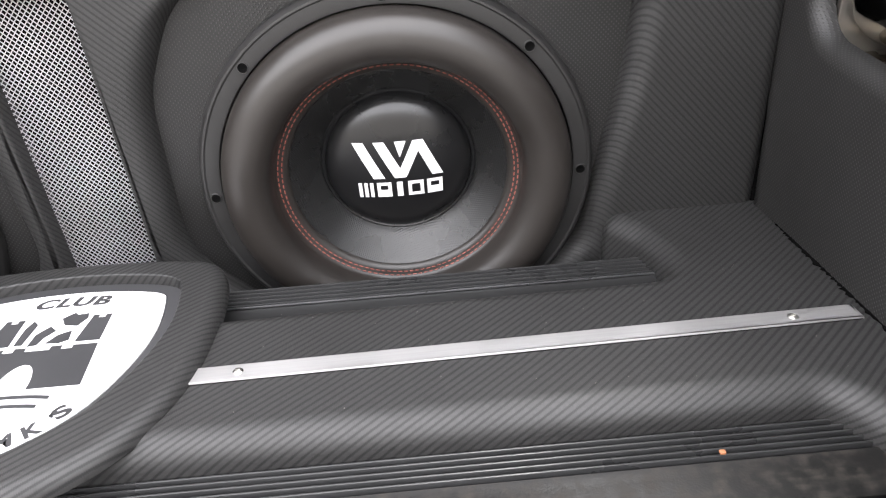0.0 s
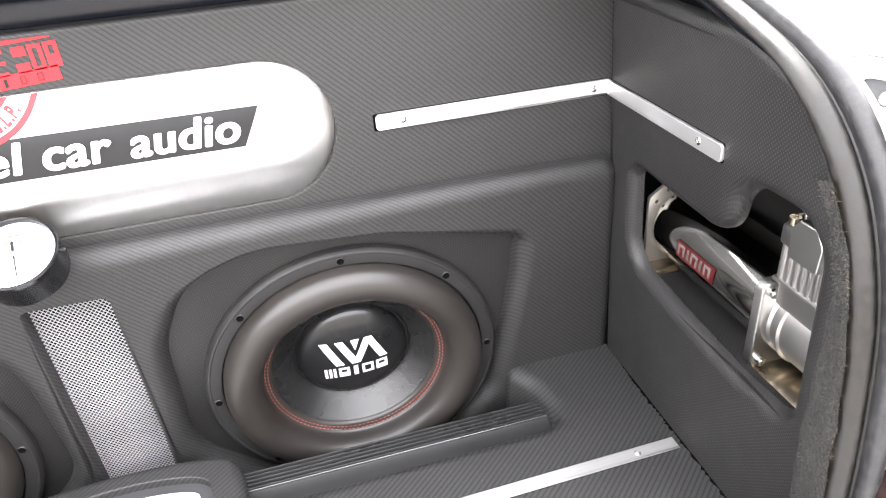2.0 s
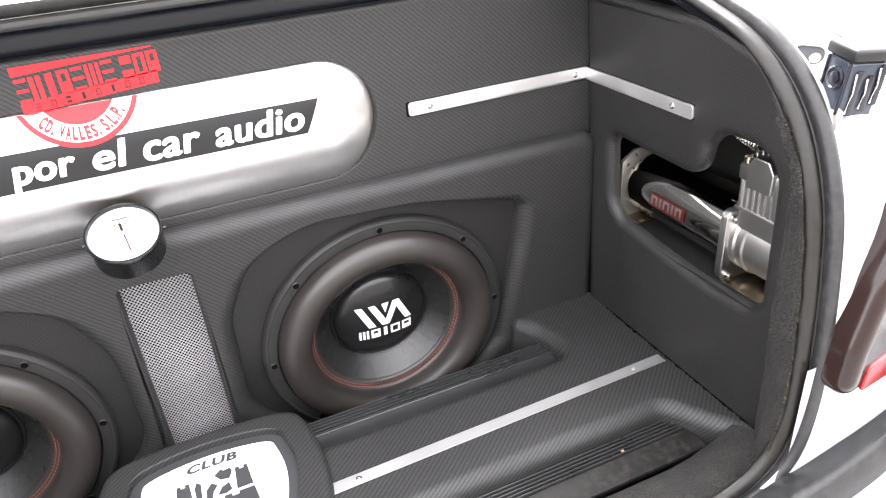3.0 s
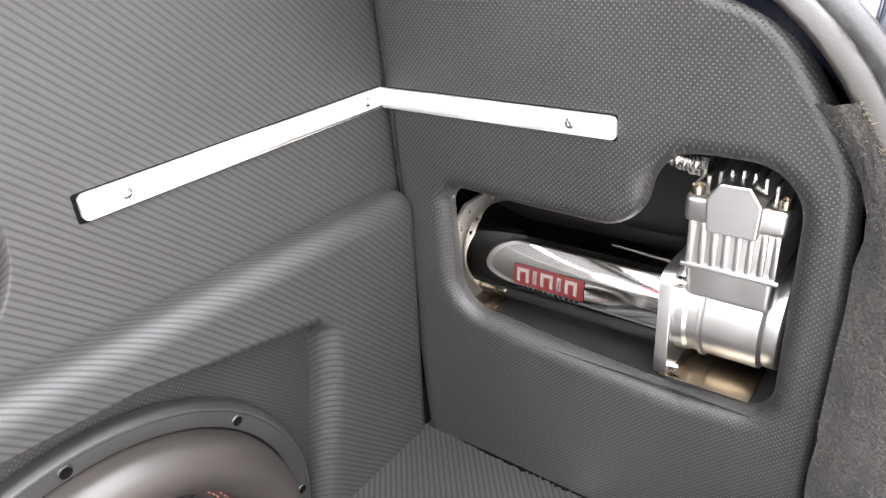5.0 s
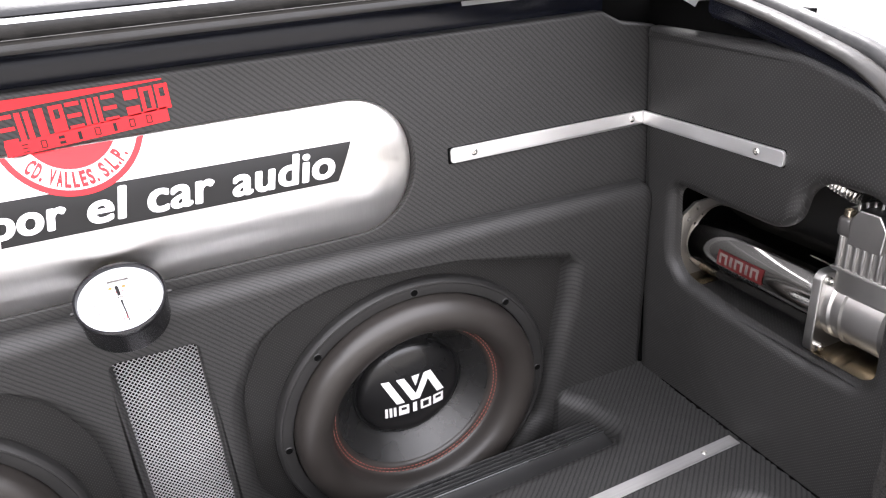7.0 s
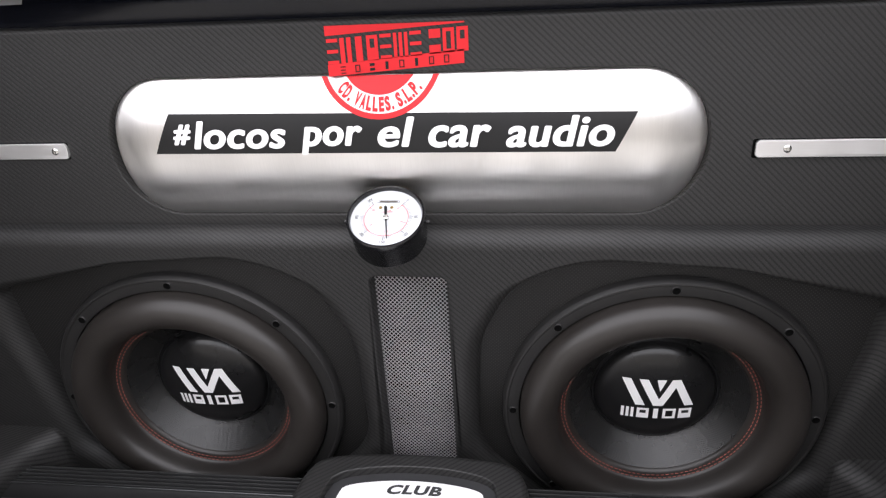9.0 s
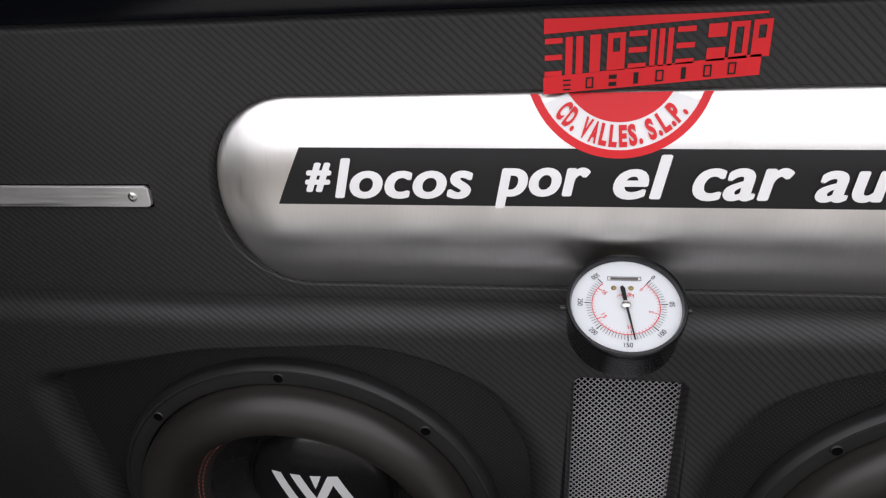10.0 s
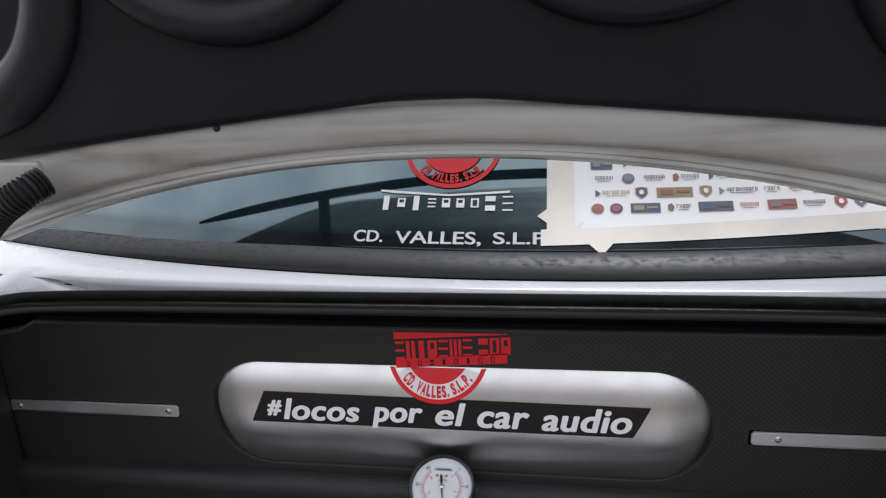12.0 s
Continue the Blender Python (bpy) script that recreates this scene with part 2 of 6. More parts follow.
def cone_weave(name):
    """Black pressed cone with a fine cloth weave."""
    k = Nodes(name, (0.0135, 0.0135, 0.0135), 0.42, Specular_IOR_Level=0.5)
    p = k.coords()
    a = k.math("PINGPONG", k.math("DIVIDE", k.dot(p, (1, 0.25, 0)), 0.0008), 1.0)
    b = k.math("PINGPONG", k.math("DIVIDE", k.dot(p, (-0.25, 1, 0)), 0.0008), 1.0)
    wide = k.noise(30.0, 5.0)
    k.set("Roughness", k.span(wide, 0.22, 0.32, 0.35, 0.65))
    k.bump(k.math("MULTIPLY", a, b), 0.00025, 0.8)
    return k.mat


CONE = cone_weave("woven_black_cone")

# ---- mesh helpers ----


def finish(bm, name, material, angle=38):
    bmesh.ops.recalc_face_normals(bm, faces=bm.faces)
    me = bpy.data.meshes.new(name)
    bm.to_mesh(me)
    bm.free()
    me.shade_smooth()
    me.set_sharp_from_angle(angle=radians(angle))
    me.materials.append(material)
    return me


def part(name, bm, material, parent=None, label="", angle=38, m=None):
    """Links a bmesh as one mesh object under a thing or a part."""
    ob = new(name, finish(bm, name, material, angle))
    if m is not None:
        ob.matrix_basis = m
    if parent:
        ob.parent = parent
    return tagged(ob, label)


def thing(name, label, category, group="", m=None, kind=""):
    ob = new(name)
    ob.empty_display_size = 0.02
    if m is not None:
        ob.matrix_basis = m
    return tagged(ob, label, category, group, kind)


def single(name, bm, material, label, category, group="", kind="", angle=38, m=None):
    ob = part(name, bm, material, None, label, angle, m)
    return tagged(ob, label, category, group, kind)


def solid(x0, x1, y0, y1, z0, z1, bevel=0.0, seg=2):
    bm = bmesh.new()
    bmesh.ops.create_cube(bm, size=1.0)
    for v in bm.verts:
        v.co = Vector(((x0 + x1) / 2 + v.co.x * (x1 - x0), (y0 + y1) / 2 + v.co.y * (y1 - y0), (z0 + z1) / 2 + v.co.z * (z1 - z0)))
    if bevel:
        bmesh.ops.bevel(bm, geom=list(bm.edges), offset=bevel, segments=seg, affect="EDGES", profile=0.5)
    return bm


def turn(bm, m):
    bmesh.ops.transform(bm, matrix=m, verts=bm.verts)
    return bm


def add(bm, other):
    """Joins another bmesh into bm."""
    me = bpy.data.meshes.new("tmp")
    other.to_mesh(me)
    other.free()
    bm.from_mesh(me)
    bpy.data.meshes.remove(me)
    return bm


def lathe(profile, n=48, closed=False):
    """Turns (radius, height) pairs round the z axis."""
    bm = bmesh.new()
    rings = []
    for r, h in profile:
        if r < 1e-6:
            rings.append([bm.verts.new((0, 0, h))])
        else:
            rings.append([bm.verts.new((r * math.cos(2 * math.pi * i / n), r * math.sin(2 * math.pi * i / n), h)) for i in range(n)])
    pairs = list(zip(rings, rings[1:])) + ([(rings[-1], rings[0])] if closed else [])
    for a, b in pairs:
        for i in range(n):
            j = (i + 1) % n
            loop = [a[i % len(a)], a[j % len(a)], b[j % len(b)], b[i % len(b)]]
            loop = list(dict.fromkeys(loop))
            if len(loop) > 2:
                bm.faces.new(loop)
    return bm


def tube(points, radius, n=10, closed=False, flat=1.0, up=(0, 0, 1)):
    """A tube along a line of points; flat squeezes it across."""
    bm = bmesh.new()
    pts = [Vector(p) for p in points]
    rings = []
    for i, p in enumerate(pts):
        a = pts[i - 1] if i or closed else p
        b = pts[(i + 1) % len(pts)] if i + 1 < len(pts) or closed else p
        way = (b - a).normalized()
        side = way.cross(Vector(up))
        side = side.normalized() if side.length > 1e-4 else Vector((1, 0, 0))
        top = side.cross(way)
        rings.append([bm.verts.new(p + radius * (math.cos(q) * side + flat * math.sin(q) * top)) for q in (2 * math.pi * k / n for k in range(n))])
    pairs = list(zip(rings, rings[1:])) + ([(rings[-1], rings[0])] if closed else [])
    for a, b in pairs:
        for k in range(n):
            bm.faces.new((a[k], a[(k + 1) % n], b[(k + 1) % n], b[k]))
    if not closed:
        bm.faces.new(rings[0][::-1]), bm.faces.new(rings[-1])
    return bm


def loft(lines):
    """A sheet through several lines of equal length."""
    bm = bmesh.new()
    rows = [[bm.verts.new(p) for p in line] for line in lines]
    for a, b in zip(rows, rows[1:]):
        for i in range(len(a) - 1):
            bm.faces.new((a[i], a[i + 1], b[i + 1], b[i]))
    return bm


def ribbed(points, low, high, pitch, n=14):
    """A hose with rings round it: one skin whose radius swells at every pitch along the line."""
    line = [points[0]]
    for a, b in zip(points, points[1:]):
        k = max(1, round((b - a).length / (pitch / 4)))
        line += [a.lerp(b, (i + 1) / k) for i in range(k)]
    bm, rows = bmesh.new(), []
    for i, p in enumerate(line):
        way = (line[min(i + 1, len(line) - 1)] - line[max(i - 1, 0)]).to_track_quat("Z", "Y").to_matrix()
        r = low + (high - low) * (0.0, 0.7, 1.0, 0.7)[i % 4]
        rows.append([bm.verts.new(p + way @ Vector((r * math.cos(q), r * math.sin(q), 0))) for q in (2 * math.pi * k / n for k in range(n))])
    for a, b in zip(rows, rows[1:]):
        for k in range(n):
            bm.faces.new((a[k], a[(k + 1) % n], b[(k + 1) % n], b[k]))
    bm.faces.new(rows[0][::-1]), bm.faces.new(rows[-1])
    return bm


def soften(points, rounds=3, closed=True):
    """Rounds the corners of a line of points by cutting them."""
    pts = [Vector(p) for p in points]
    for _ in range(rounds):
        out = [] if closed else [pts[0]]
        for i in range(len(pts) if closed else len(pts) - 1):
            a, b = pts[i], pts[(i + 1) % len(pts)]
            out += [a.lerp(b, 0.25), a.lerp(b, 0.75)]
        pts = out if closed else out + [pts[-1]]
    return pts


def fillet(points, radius, seg=6):
    """A closed 2D outline with its corners rounded; each point may bring its own radius as a third number."""
    out = []
    for i, p in enumerate(points):
        r = p[2] if len(p) > 2 else radius
        a, b, c = Vector(points[i - 1][:2]), Vector(p[:2]), Vector(points[(i + 1) % len(points)][:2])
        d, e = (a - b).normalized(), (c - b).normalized()
        half = math.acos(max(-1, min(1, d.dot(e)))) / 2
        if r < 1e-5 or half > 1.55:
            out.append(b)
            continue
        cut = min(r / math.tan(half), (a - b).length * 0.49, (c - b).length * 0.49)
        r = cut * math.tan(half)
        mid = b + (d + e).normalized() * (r / math.sin(half))
        s, t = b + d * cut - mid, b + e * cut - mid
        for k in range(seg + 1):
            f = k / seg
            v = s.lerp(t, f)
            out.append(mid + v.normalized() * r)
    return out


def area(poly):
    return sum(a.x * b.y - b.x * a.y for a, b in zip(poly, poly[1:] + poly[:1])) / 2


def grown(poly, d):
    """A closed outline moved outwards by d."""
    poly = [Vector(p[:2]) for p in poly]
    sign = 1 if area(poly) > 0 else -1
    out = []
    for i, b in enumerate(poly):
        a, c = poly[i - 1], poly[(i + 1) % len(poly)]
        n1, n2 = (b - a).normalized(), (c - b).normalized()
        n1, n2 = Vector((n1.y, -n1.x)), Vector((n2.y, -n2.x))
        n = (n1 + n2).normalized()
        out.append(b + n * (sign * d / max(n.dot(n1), 0.5)))
    return out


def ring_of(bm, loop, w, place):
    return [bm.verts.new(place(p[0], p[1], w)) for p in loop]


def bridge(bm, a, b):
    for i in range(len(a)):
        j = (i + 1) % len(a)
        bm.faces.new((a[i], a[j], b[j], b[i]))


def fill(bm, loops):
    edges = []
    for ring in loops:
        for i in range(len(ring)):
            a, b = ring[i], ring[(i + 1) % len(ring)]
            edges.append(bm.edges.get((a, b)) or bm.edges.new((a, b)))
    bmesh.ops.triangle_fill(bm, use_beauty=True, use_dissolve=False, edges=edges)


def arc_steps(r, seg=5):
    """Offsets and drops of a quarter round: (moved out from the flat's edge, sunk below the flat)."""
    return [(r * math.sin(q), r * (1 - math.cos(q))) for q in (math.pi / 2 * k / seg for k in range(seg + 1))]


def board(outline, w0, w1, r, place, holes=(), hole_r=None, seg=5, hole_depth=None):
    """A board with the given outline between the heights w0 and w1, its face at w1 rounded by r at the rim and in its holes."""
    bm = bmesh.new()
    base = [Vector(p[:2]) for p in outline]
    hr = r if hole_r is None else hole_r
    loops = []
    flat = ring_of(bm, grown(base, -r - 0.0012), w1, place)
    last = flat
    for off, sink in [(-0.0003, 0.0)] + arc_steps(r, seg):
        now = ring_of(bm, grown(base, -r + off), w1 - sink, place)
        bridge(bm, last, now)
        last = now
    foot = ring_of(bm, base, w0, place)
    bridge(bm, last, foot)
    loops.append(flat)
    feet = [foot]
    for hole in holes:
        hole = [Vector(p[:2]) for p in hole]
        flat = ring_of(bm, grown(hole, hr + 0.0012), w1, place)
        last = flat
        for off, sink in [(-0.0003, 0.0)] + arc_steps(hr, seg):
            now = ring_of(bm, grown(hole, hr - off), w1 - sink, place)
            bridge(bm, last, now)
            last = now
        end = ring_of(bm, hole, w0, place)
        bridge(bm, last, end)
        loops.append(flat), feet.append(end)
    fill(bm, loops), fill(bm, feet)
    return bm


def flat_shape(outline, place, w=0.0, holes=(), thick=0.0006):
    """A thin sheet cut to an outline."""
    bm = bmesh.new()
    tops, feet = [], []
    for loop in (outline, *holes):
        a, b = ring_of(bm, loop, w + thick, place), ring_of(bm, loop, w, place)
        bridge(bm, a, b)
        tops.append(a), feet.append(b)
    fill(bm, tops), fill(bm, feet)
    return bm


def glyphs(text, width, height, shear=0.0, bold=0.0, spacing=1.0):
    """A line of text as flat triangles, scaled to a box centred on the origin: corners, faces."""
    cu = bpy.data.curves.new("line", "FONT")
    cu.body, cu.size, cu.shear, cu.offset, cu.space_character, cu.resolution_u = text, 1.0, shear, bold, spacing, 5
    ob = new("line", cu)
    me = bpy.data.meshes.new_from_object(ob.evaluated_get(bpy.context.evaluated_depsgraph_get()))
    co = np.array([v.co[:2] for v in me.vertices])
    faces = [tuple(p.vertices) for p in me.polygons]
    bpy.data.objects.remove(ob), bpy.data.curves.remove(cu), bpy.data.meshes.remove(me)
    lo, hi = co.min(0), co.max(0)
    co = (co - (lo + hi) / 2) / (hi - lo) * (width, height)
    return co, faces


def lettering(text, width, height, place, w=0.0, heavy=0.0, **more):
    """Raised lettering laid on a surface by place(u, v, w); heavy thickens its strokes."""
    bm = bmesh.new()
    shifts = [(0, 0)] if not heavy else [(heavy * math.cos(math.pi * k / 5), 0.6 * heavy * math.sin(math.pi * k / 5)) for k in range(10)]
    co, faces = glyphs(text, width - 2 * heavy, height - 1.2 * heavy, **more)
    for n, (du, dv) in enumerate(shifts):
        verts = [bm.verts.new(place(u + du, v + dv, w + n * 0.000015)) for u, v in co]
        for f in faces:
            if len(set(f)) > 2:
                bm.faces.new([verts[i] for i in f])
    return bm


def bar_shapes(shapes, place, w=0.0):
    """Flat four-cornered or many-cornered shapes in one mesh."""
    bm = bmesh.new()
    for s in shapes:
        bm.faces.new([bm.verts.new(place(p[0], p[1], w)) for p in s])
    return bm


def rect(x0, x1, y0, y1):
    return [(x0, y0), (x1, y0), (x1, y1), (x0, y1)]


def block_letter(x0, x1, z0, z1, kind, t=0.0021):
    """A plain sign of bars filling a box: upright bars, level bars or a hollow block, standing for writing that is not spelt out."""
    mid, wide, tall = (x0 + x1) / 2, x1 - x0, z1 - z0
    if kind in "op":
        foot = t if kind == "o" else tall * 0.5
        return [rect(x0, x0 + t, z0, z1), rect(x1 - t, x1, z0, z1), rect(x0 + t, x1 - t, z1 - t, z1), rect(x0 + t, x1 - t, z0, z0 + foot)]
    if kind == "e":
        return [rect(x0, x1, z0 + k * (tall - t) / 2, z0 + k * (tall - t) / 2 + t) for k in range(3)]
    if kind == "c":
        return [rect(x0, x1, z0, z0 + tall * 0.36), rect(x0, x1, z1 - tall * 0.36, z1)]
    if kind == "m":
        return [rect(x0 + k * (wide - t) / 2, x0 + k * (wide - t) / 2 + t, z0, z1) for k in range(3)]
    if kind == "x":
        return [rect(x0, x0 + wide * 0.4, z0, z1), rect(x1 - wide * 0.4, x1, z0, z1)]
    return [rect(mid - wide * 0.3, mid + wide * 0.3, z0, z1)]


def screw_mesh(r=0.0033):
    """A domed screw head with a crosswise slot, looking up z."""
    bm = lathe([(r, 0), (r, 0.0003), (r * 0.8, 0.0009), (r * 0.42, 0.0012), (r * 0.36, 0.0004), (0, 0.0003)], 16)
    return bm


def facing_y(x, y, z):
    """Pose whose z axis looks out of the rear wall, towards the opening."""
    return pose(x, y, z, 90, 0, 0)


# ---- plan ----
MID = 0.041  # the car's middle
SIDE = 0.56  # inner face of the trim on the right at bar height
LEAN_SIDE = -0.042  # the side trim leans out towards the floor
TOP = 0.512


def mirrored(x):
    return 2 * MID - x


def side_x(z):
    return SIDE + LEAN_SIDE * (z - 0.4)


# ---- ground ----
single("ground", solid(-60, 60, -60, 60, -0.70, -0.68), ASPHALT, "pale dusty concrete ground behind the car", "ground", kind="structure")

# unseen wall, added to keep low sky light off the trunk
sky_block = single("wall_sky_block", solid(-14, 14, -5.4, -5.2, -0.68, 1.9), plain("sky_blocking_wall", (0.28, 0.265, 0.245), 0.9, grain=60.0, depth=0.004, vary=0.4), "unseen plain grey wall added behind the camera to block low sky light", "wall", kind="structure")

# ---- the trunk's tub ----
tub = thing("trunk_tub", "dark pressed steel tub below the fitted trunk", "trunk", kind="structure")
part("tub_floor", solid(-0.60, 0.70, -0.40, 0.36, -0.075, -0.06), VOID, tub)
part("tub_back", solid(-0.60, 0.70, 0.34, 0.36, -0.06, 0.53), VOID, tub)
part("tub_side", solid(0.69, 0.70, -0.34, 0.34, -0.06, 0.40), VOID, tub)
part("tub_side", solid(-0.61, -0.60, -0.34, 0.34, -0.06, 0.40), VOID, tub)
# black fillers added behind the corners to shut out light and view
part("corner_filler", solid(0.5735, 0.60, 0.0005, 0.012, -0.06, 0.485), VOID, tub)
part("corner_filler", solid(mirrored(0.60), mirrored(0.5735), 0.0005, 0.012, -0.06, 0.485), VOID, tub)
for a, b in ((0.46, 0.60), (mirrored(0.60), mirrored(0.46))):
    part("corner_filler", solid(a, b, 0.016, 0.028, 0.36, 0.549), VOID, tub)
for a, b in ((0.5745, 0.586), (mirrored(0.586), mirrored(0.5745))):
    part("cheek_filler", solid(a, b, -0.17, 0.016, 0.40, 0.517), VOID, tub)
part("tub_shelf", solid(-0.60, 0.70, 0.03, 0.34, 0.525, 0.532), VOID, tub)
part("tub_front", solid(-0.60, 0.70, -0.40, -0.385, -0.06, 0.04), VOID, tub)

# ---- upper wall panel with the tank window ----


def on_wall(u, v, w):
    """Right, up and out of the upper wall panel."""
    return Vector((u, -w, v))


left_end, right_end = mirrored(SIDE) - 0.012, SIDE + 0.012
wall_outline = fillet([(left_end, 0.30), (right_end, 0.30), (right_end, 0.492, 0.004), (0.528, 0.500), (0.505, TOP), (mirrored(0.505), TOP), (mirrored(0.528), 0.500), (left_end, 0.492, 0.004)], 0.012, 4)
tank_window = fillet([(-0.2275, 0.3420), (0.2990, 0.3420), (0.2990, 0.4680), (-0.2275, 0.4680)], 0.0627, 14)
wall_panel = single("wall_upper", board(wall_outline, -0.014, 0.0, 0.004, on_wall, [tank_window], 0.0012), TWILL_WALL,
                    "black carbon-look vinyl panel with a long oval cut-out", "panel", kind="structure")

# ---- subwoofer box: leaning front with two recesses ----
TILT_BOX = 4.6
FACE_Y, FACE_Z = -0.0205, 0.318
BOX = pose(0, FACE_Y, FACE_Z, TILT_BOX, 0, 0)


def on_box(u, v, w):
    """u right in the world, v up the leaning face from its top, w out of it."""
    return BOX @ Vector((u, -w, v))


right_recess = [(0.4635, -0.058), (0.4585, -0.115), (0.432, -0.262), (0.36, -0.34), (0.19, -0.34), (0.099, -0.25), (0.1045, -0.110), (0.140, -0.038), (0.205, -0.0160), (0.330, -0.0245)]
corner = {0: 0.013, 1: 0.06, 2: 0.05, 3: 0.05, 4: 0.05, 5: 0.08, 6: 0.10, 7: 0.09, 8: 0.12, 9: 0.2}
recess_r = fillet([(x, z, corner[i]) for i, (x, z) in enumerate(right_recess)], 0.05, 8)
recess_l = [Vector((mirrored(p.x), p.y)) for p in recess_r]
box = thing("subwoofer_box", "black carbon-look vinyl box with two recessed speaker fronts", "speaker box")
lo_v = -0.40
f_left = mirrored(SIDE) - 0.016
cos_box = math.cos(radians(TILT_BOX))
GRILLE = [(0.0048, 0.040), (0.0762, 0.040), (0.0768, 0.2858), (0.0062, 0.2868)]
SLOT = fillet([(x, (z - FACE_Z) / cos_box) for x, z in GRILLE], 0.006, 5)


def rolled(hole, d):
    """A recess outline moved outwards by d, by less along its top, where the rolled edge is tighter."""
    out = []
    for p, q in zip(hole, grown(hole, d)):
        f = min(1.0, max(0.38, (-0.012 - p.y) / 0.06))
        out.append(Vector(p[:2]).lerp(q, f))
    return out


def lower_front():
    bm = bmesh.new()
    loops = []
    r = 0.0150
    outer = fillet([(f_left, lo_v), (0.5845, lo_v), (0.5685, 0.0122), (f_left, 0.0122)], 0.0205, 6)
    o = last = ring_of(bm, grown(outer, -r - 0.0012), 0.0, on_box)
    for off, sink in [(-0.0003, 0.0)] + arc_steps(r, 8):
        now = ring_of(bm, grown(outer, -r + off), -sink, on_box)
        bridge(bm, last, now)
        last = now
    bridge(bm, last, ring_of(bm, outer, -0.034, on_box))
    loops.append(o)
    for hole, hr, deep in ((recess_r, 0.0185, 0.0205), (recess_l, 0.0185, 0.0205), (SLOT, 0.005, 0.0165)):
        first = ring_of(bm, rolled(hole, hr + 0.002), 0.0, on_box)
        last = first
        for off, sink in [(-0.0004, 0)] + arc_steps(hr, 7):
            now = ring_of(bm, rolled(hole, hr - off), -sink, on_box)
            bridge(bm, last, now)
            last = now
        end = ring_of(bm, grown(hole, -0.0015), -deep - 0.004, on_box)
        bridge(bm, last, end)
        loops.append(first)
    fill(bm, loops)
    return bm


part("front", lower_front(), TWILL_WALL, box, "smooth vinyl front with rounded recess edges", angle=50)
for hole, sx in ((recess_r, 0.2827), (recess_l, -0.2005)):
    bore = [Vector((sx + 0.139 * math.cos(q), (0.1245 - FACE_Z) / math.cos(radians(TILT_BOX)) + 0.139 * math.sin(q))) for q in (2 * math.pi * k / 64 for k in range(64))]
    part("baffle", flat_shape(grown(hole, 0.004), on_box, -0.0250, [bore], 0.004), DOTS_FRONT, box, "dotted black vinyl baffle")

# ---- subwoofers ----


def subwoofer(x, z):
    """A twelve inch driver; its own z axis looks out of the box."""
    y = 0.0058 - math.tan(radians(TILT_BOX)) * (z - 0.1245)
    sub = thing("subwoofer", "black twelve inch subwoofer with thick rubber surround and red stitching", "subwoofer", "subwoofers in the box")
    R = 0.1465
    # heights: 0 is the flange's face
    part("flange", lathe([(0.1570, -0.010), (0.1570, -0.0042), (0.1562, -0.0022), (0.1540, 0.0006), (0.1525, 0.0008), (0.1512, -0.0002), (0.1425, 0.0), (0.1408, -0.0004), (0.1400, -0.0030), (0.1398, -0.012)], 96), FLANGE, sub, "grey-black rubber mounting ring")
    prof = [(0.1392, -0.006), (0.1392, 0.0)]
    for k in range(0, 15):
        q = math.pi * k / 16
        prof.append((0.1198 + 0.0190 * math.cos(q), 0.0005 + 0.0205 * math.sin(q) ** 0.85 if k else 0.0015))
    prof += [(0.1010, 0.0035), (0.1006, -0.0010), (0.1000, -0.0052), (0.0988, -0.0078), (0.0965, -0.0092), (0.0935, -0.0102), (0.0908, -0.0115), (0.0893, -0.0140), (0.0886, -0.0170)]
    part("surround", lathe(prof, 96), FOAM, sub, "thick half-round rubber surround")
    part("cone", lathe([(0.0890, -0.0150), (0.0880, -0.0162), (0.0780, -0.0265), (0.0670, -0.0385), (0.0655, -0.0398), (0.063, -0.0405), (0.060, -0.046)], 96), CONE, sub, "glossy woven black cone")
    cap_prof = [(0.0662, -0.0405), (0.0656, -0.0384), (0.0643, -0.0372), (0.0629, -0.0376), (0.0618, -0.0388)]
    cap_prof += [(0.0612 * math.sin(q), -0.0575 + 0.0205 + 0.018 * math.cos(q) - 0.0005) for q in (math.pi / 2 * (1 - k / 14) for k in range(15))]
    cap = part("dust_cap", lathe(cap_prof, 72), CAP, sub, "glossy black domed dust cap with a white emblem")

    def on_cap(u, v, w):
        d2 = (u * u + v * v) / 0.0612 ** 2
        return Vector((u, v, -0.0375 + 0.018 * math.sqrt(max(0.0, 1 - d2)) + 0.0006 + w))

    strokes = [[(-0.0365, 0.0195), (-0.0275, 0.0195), (-0.0120, -0.0125), (-0.0215, -0.0125)],
               [(-0.0195, 0.0195), (-0.0105, 0.0195), (0.0055, -0.0125), (-0.0040, -0.0125)],
               [(-0.0020, 0.0195), (0.0075, 0.0195), (0.0030, 0.0090), (0.0015, 0.0060)],
               [(0.0130, 0.0195), (0.0215, 0.0195), (0.0056, -0.0124), (0.0012, -0.0040)],
               [(0.0130, 0.0194), (0.0215, 0.0194), (0.0365, -0.0125), (0.0275, -0.0125)]]
    blocks = [(-0.0350, -0.0225, "m"), (-0.0195, -0.0075, "p"), (-0.0045, 0.0035, "t"), (0.0065, 0.0195, "o"), (0.0225, 0.0355, "p")]
    strokes = [[(u, v + 0.0075) for u, v in s] for s in strokes]
    shapes = strokes
    emblem = bmesh.new()
    for s in shapes:
        # cut each stroke into slices so that it follows the dome
        a, d = Vector(s[0]), Vector(s[1])
        b, c = Vector(s[-1]), Vector(s[-2])
        n = 6
        for k in range(n):
            f, g = k / n, (k + 1) / n
            quad = [a.lerp(b, f), d.lerp(c, f), d.lerp(c, g), a.lerp(b, g)]
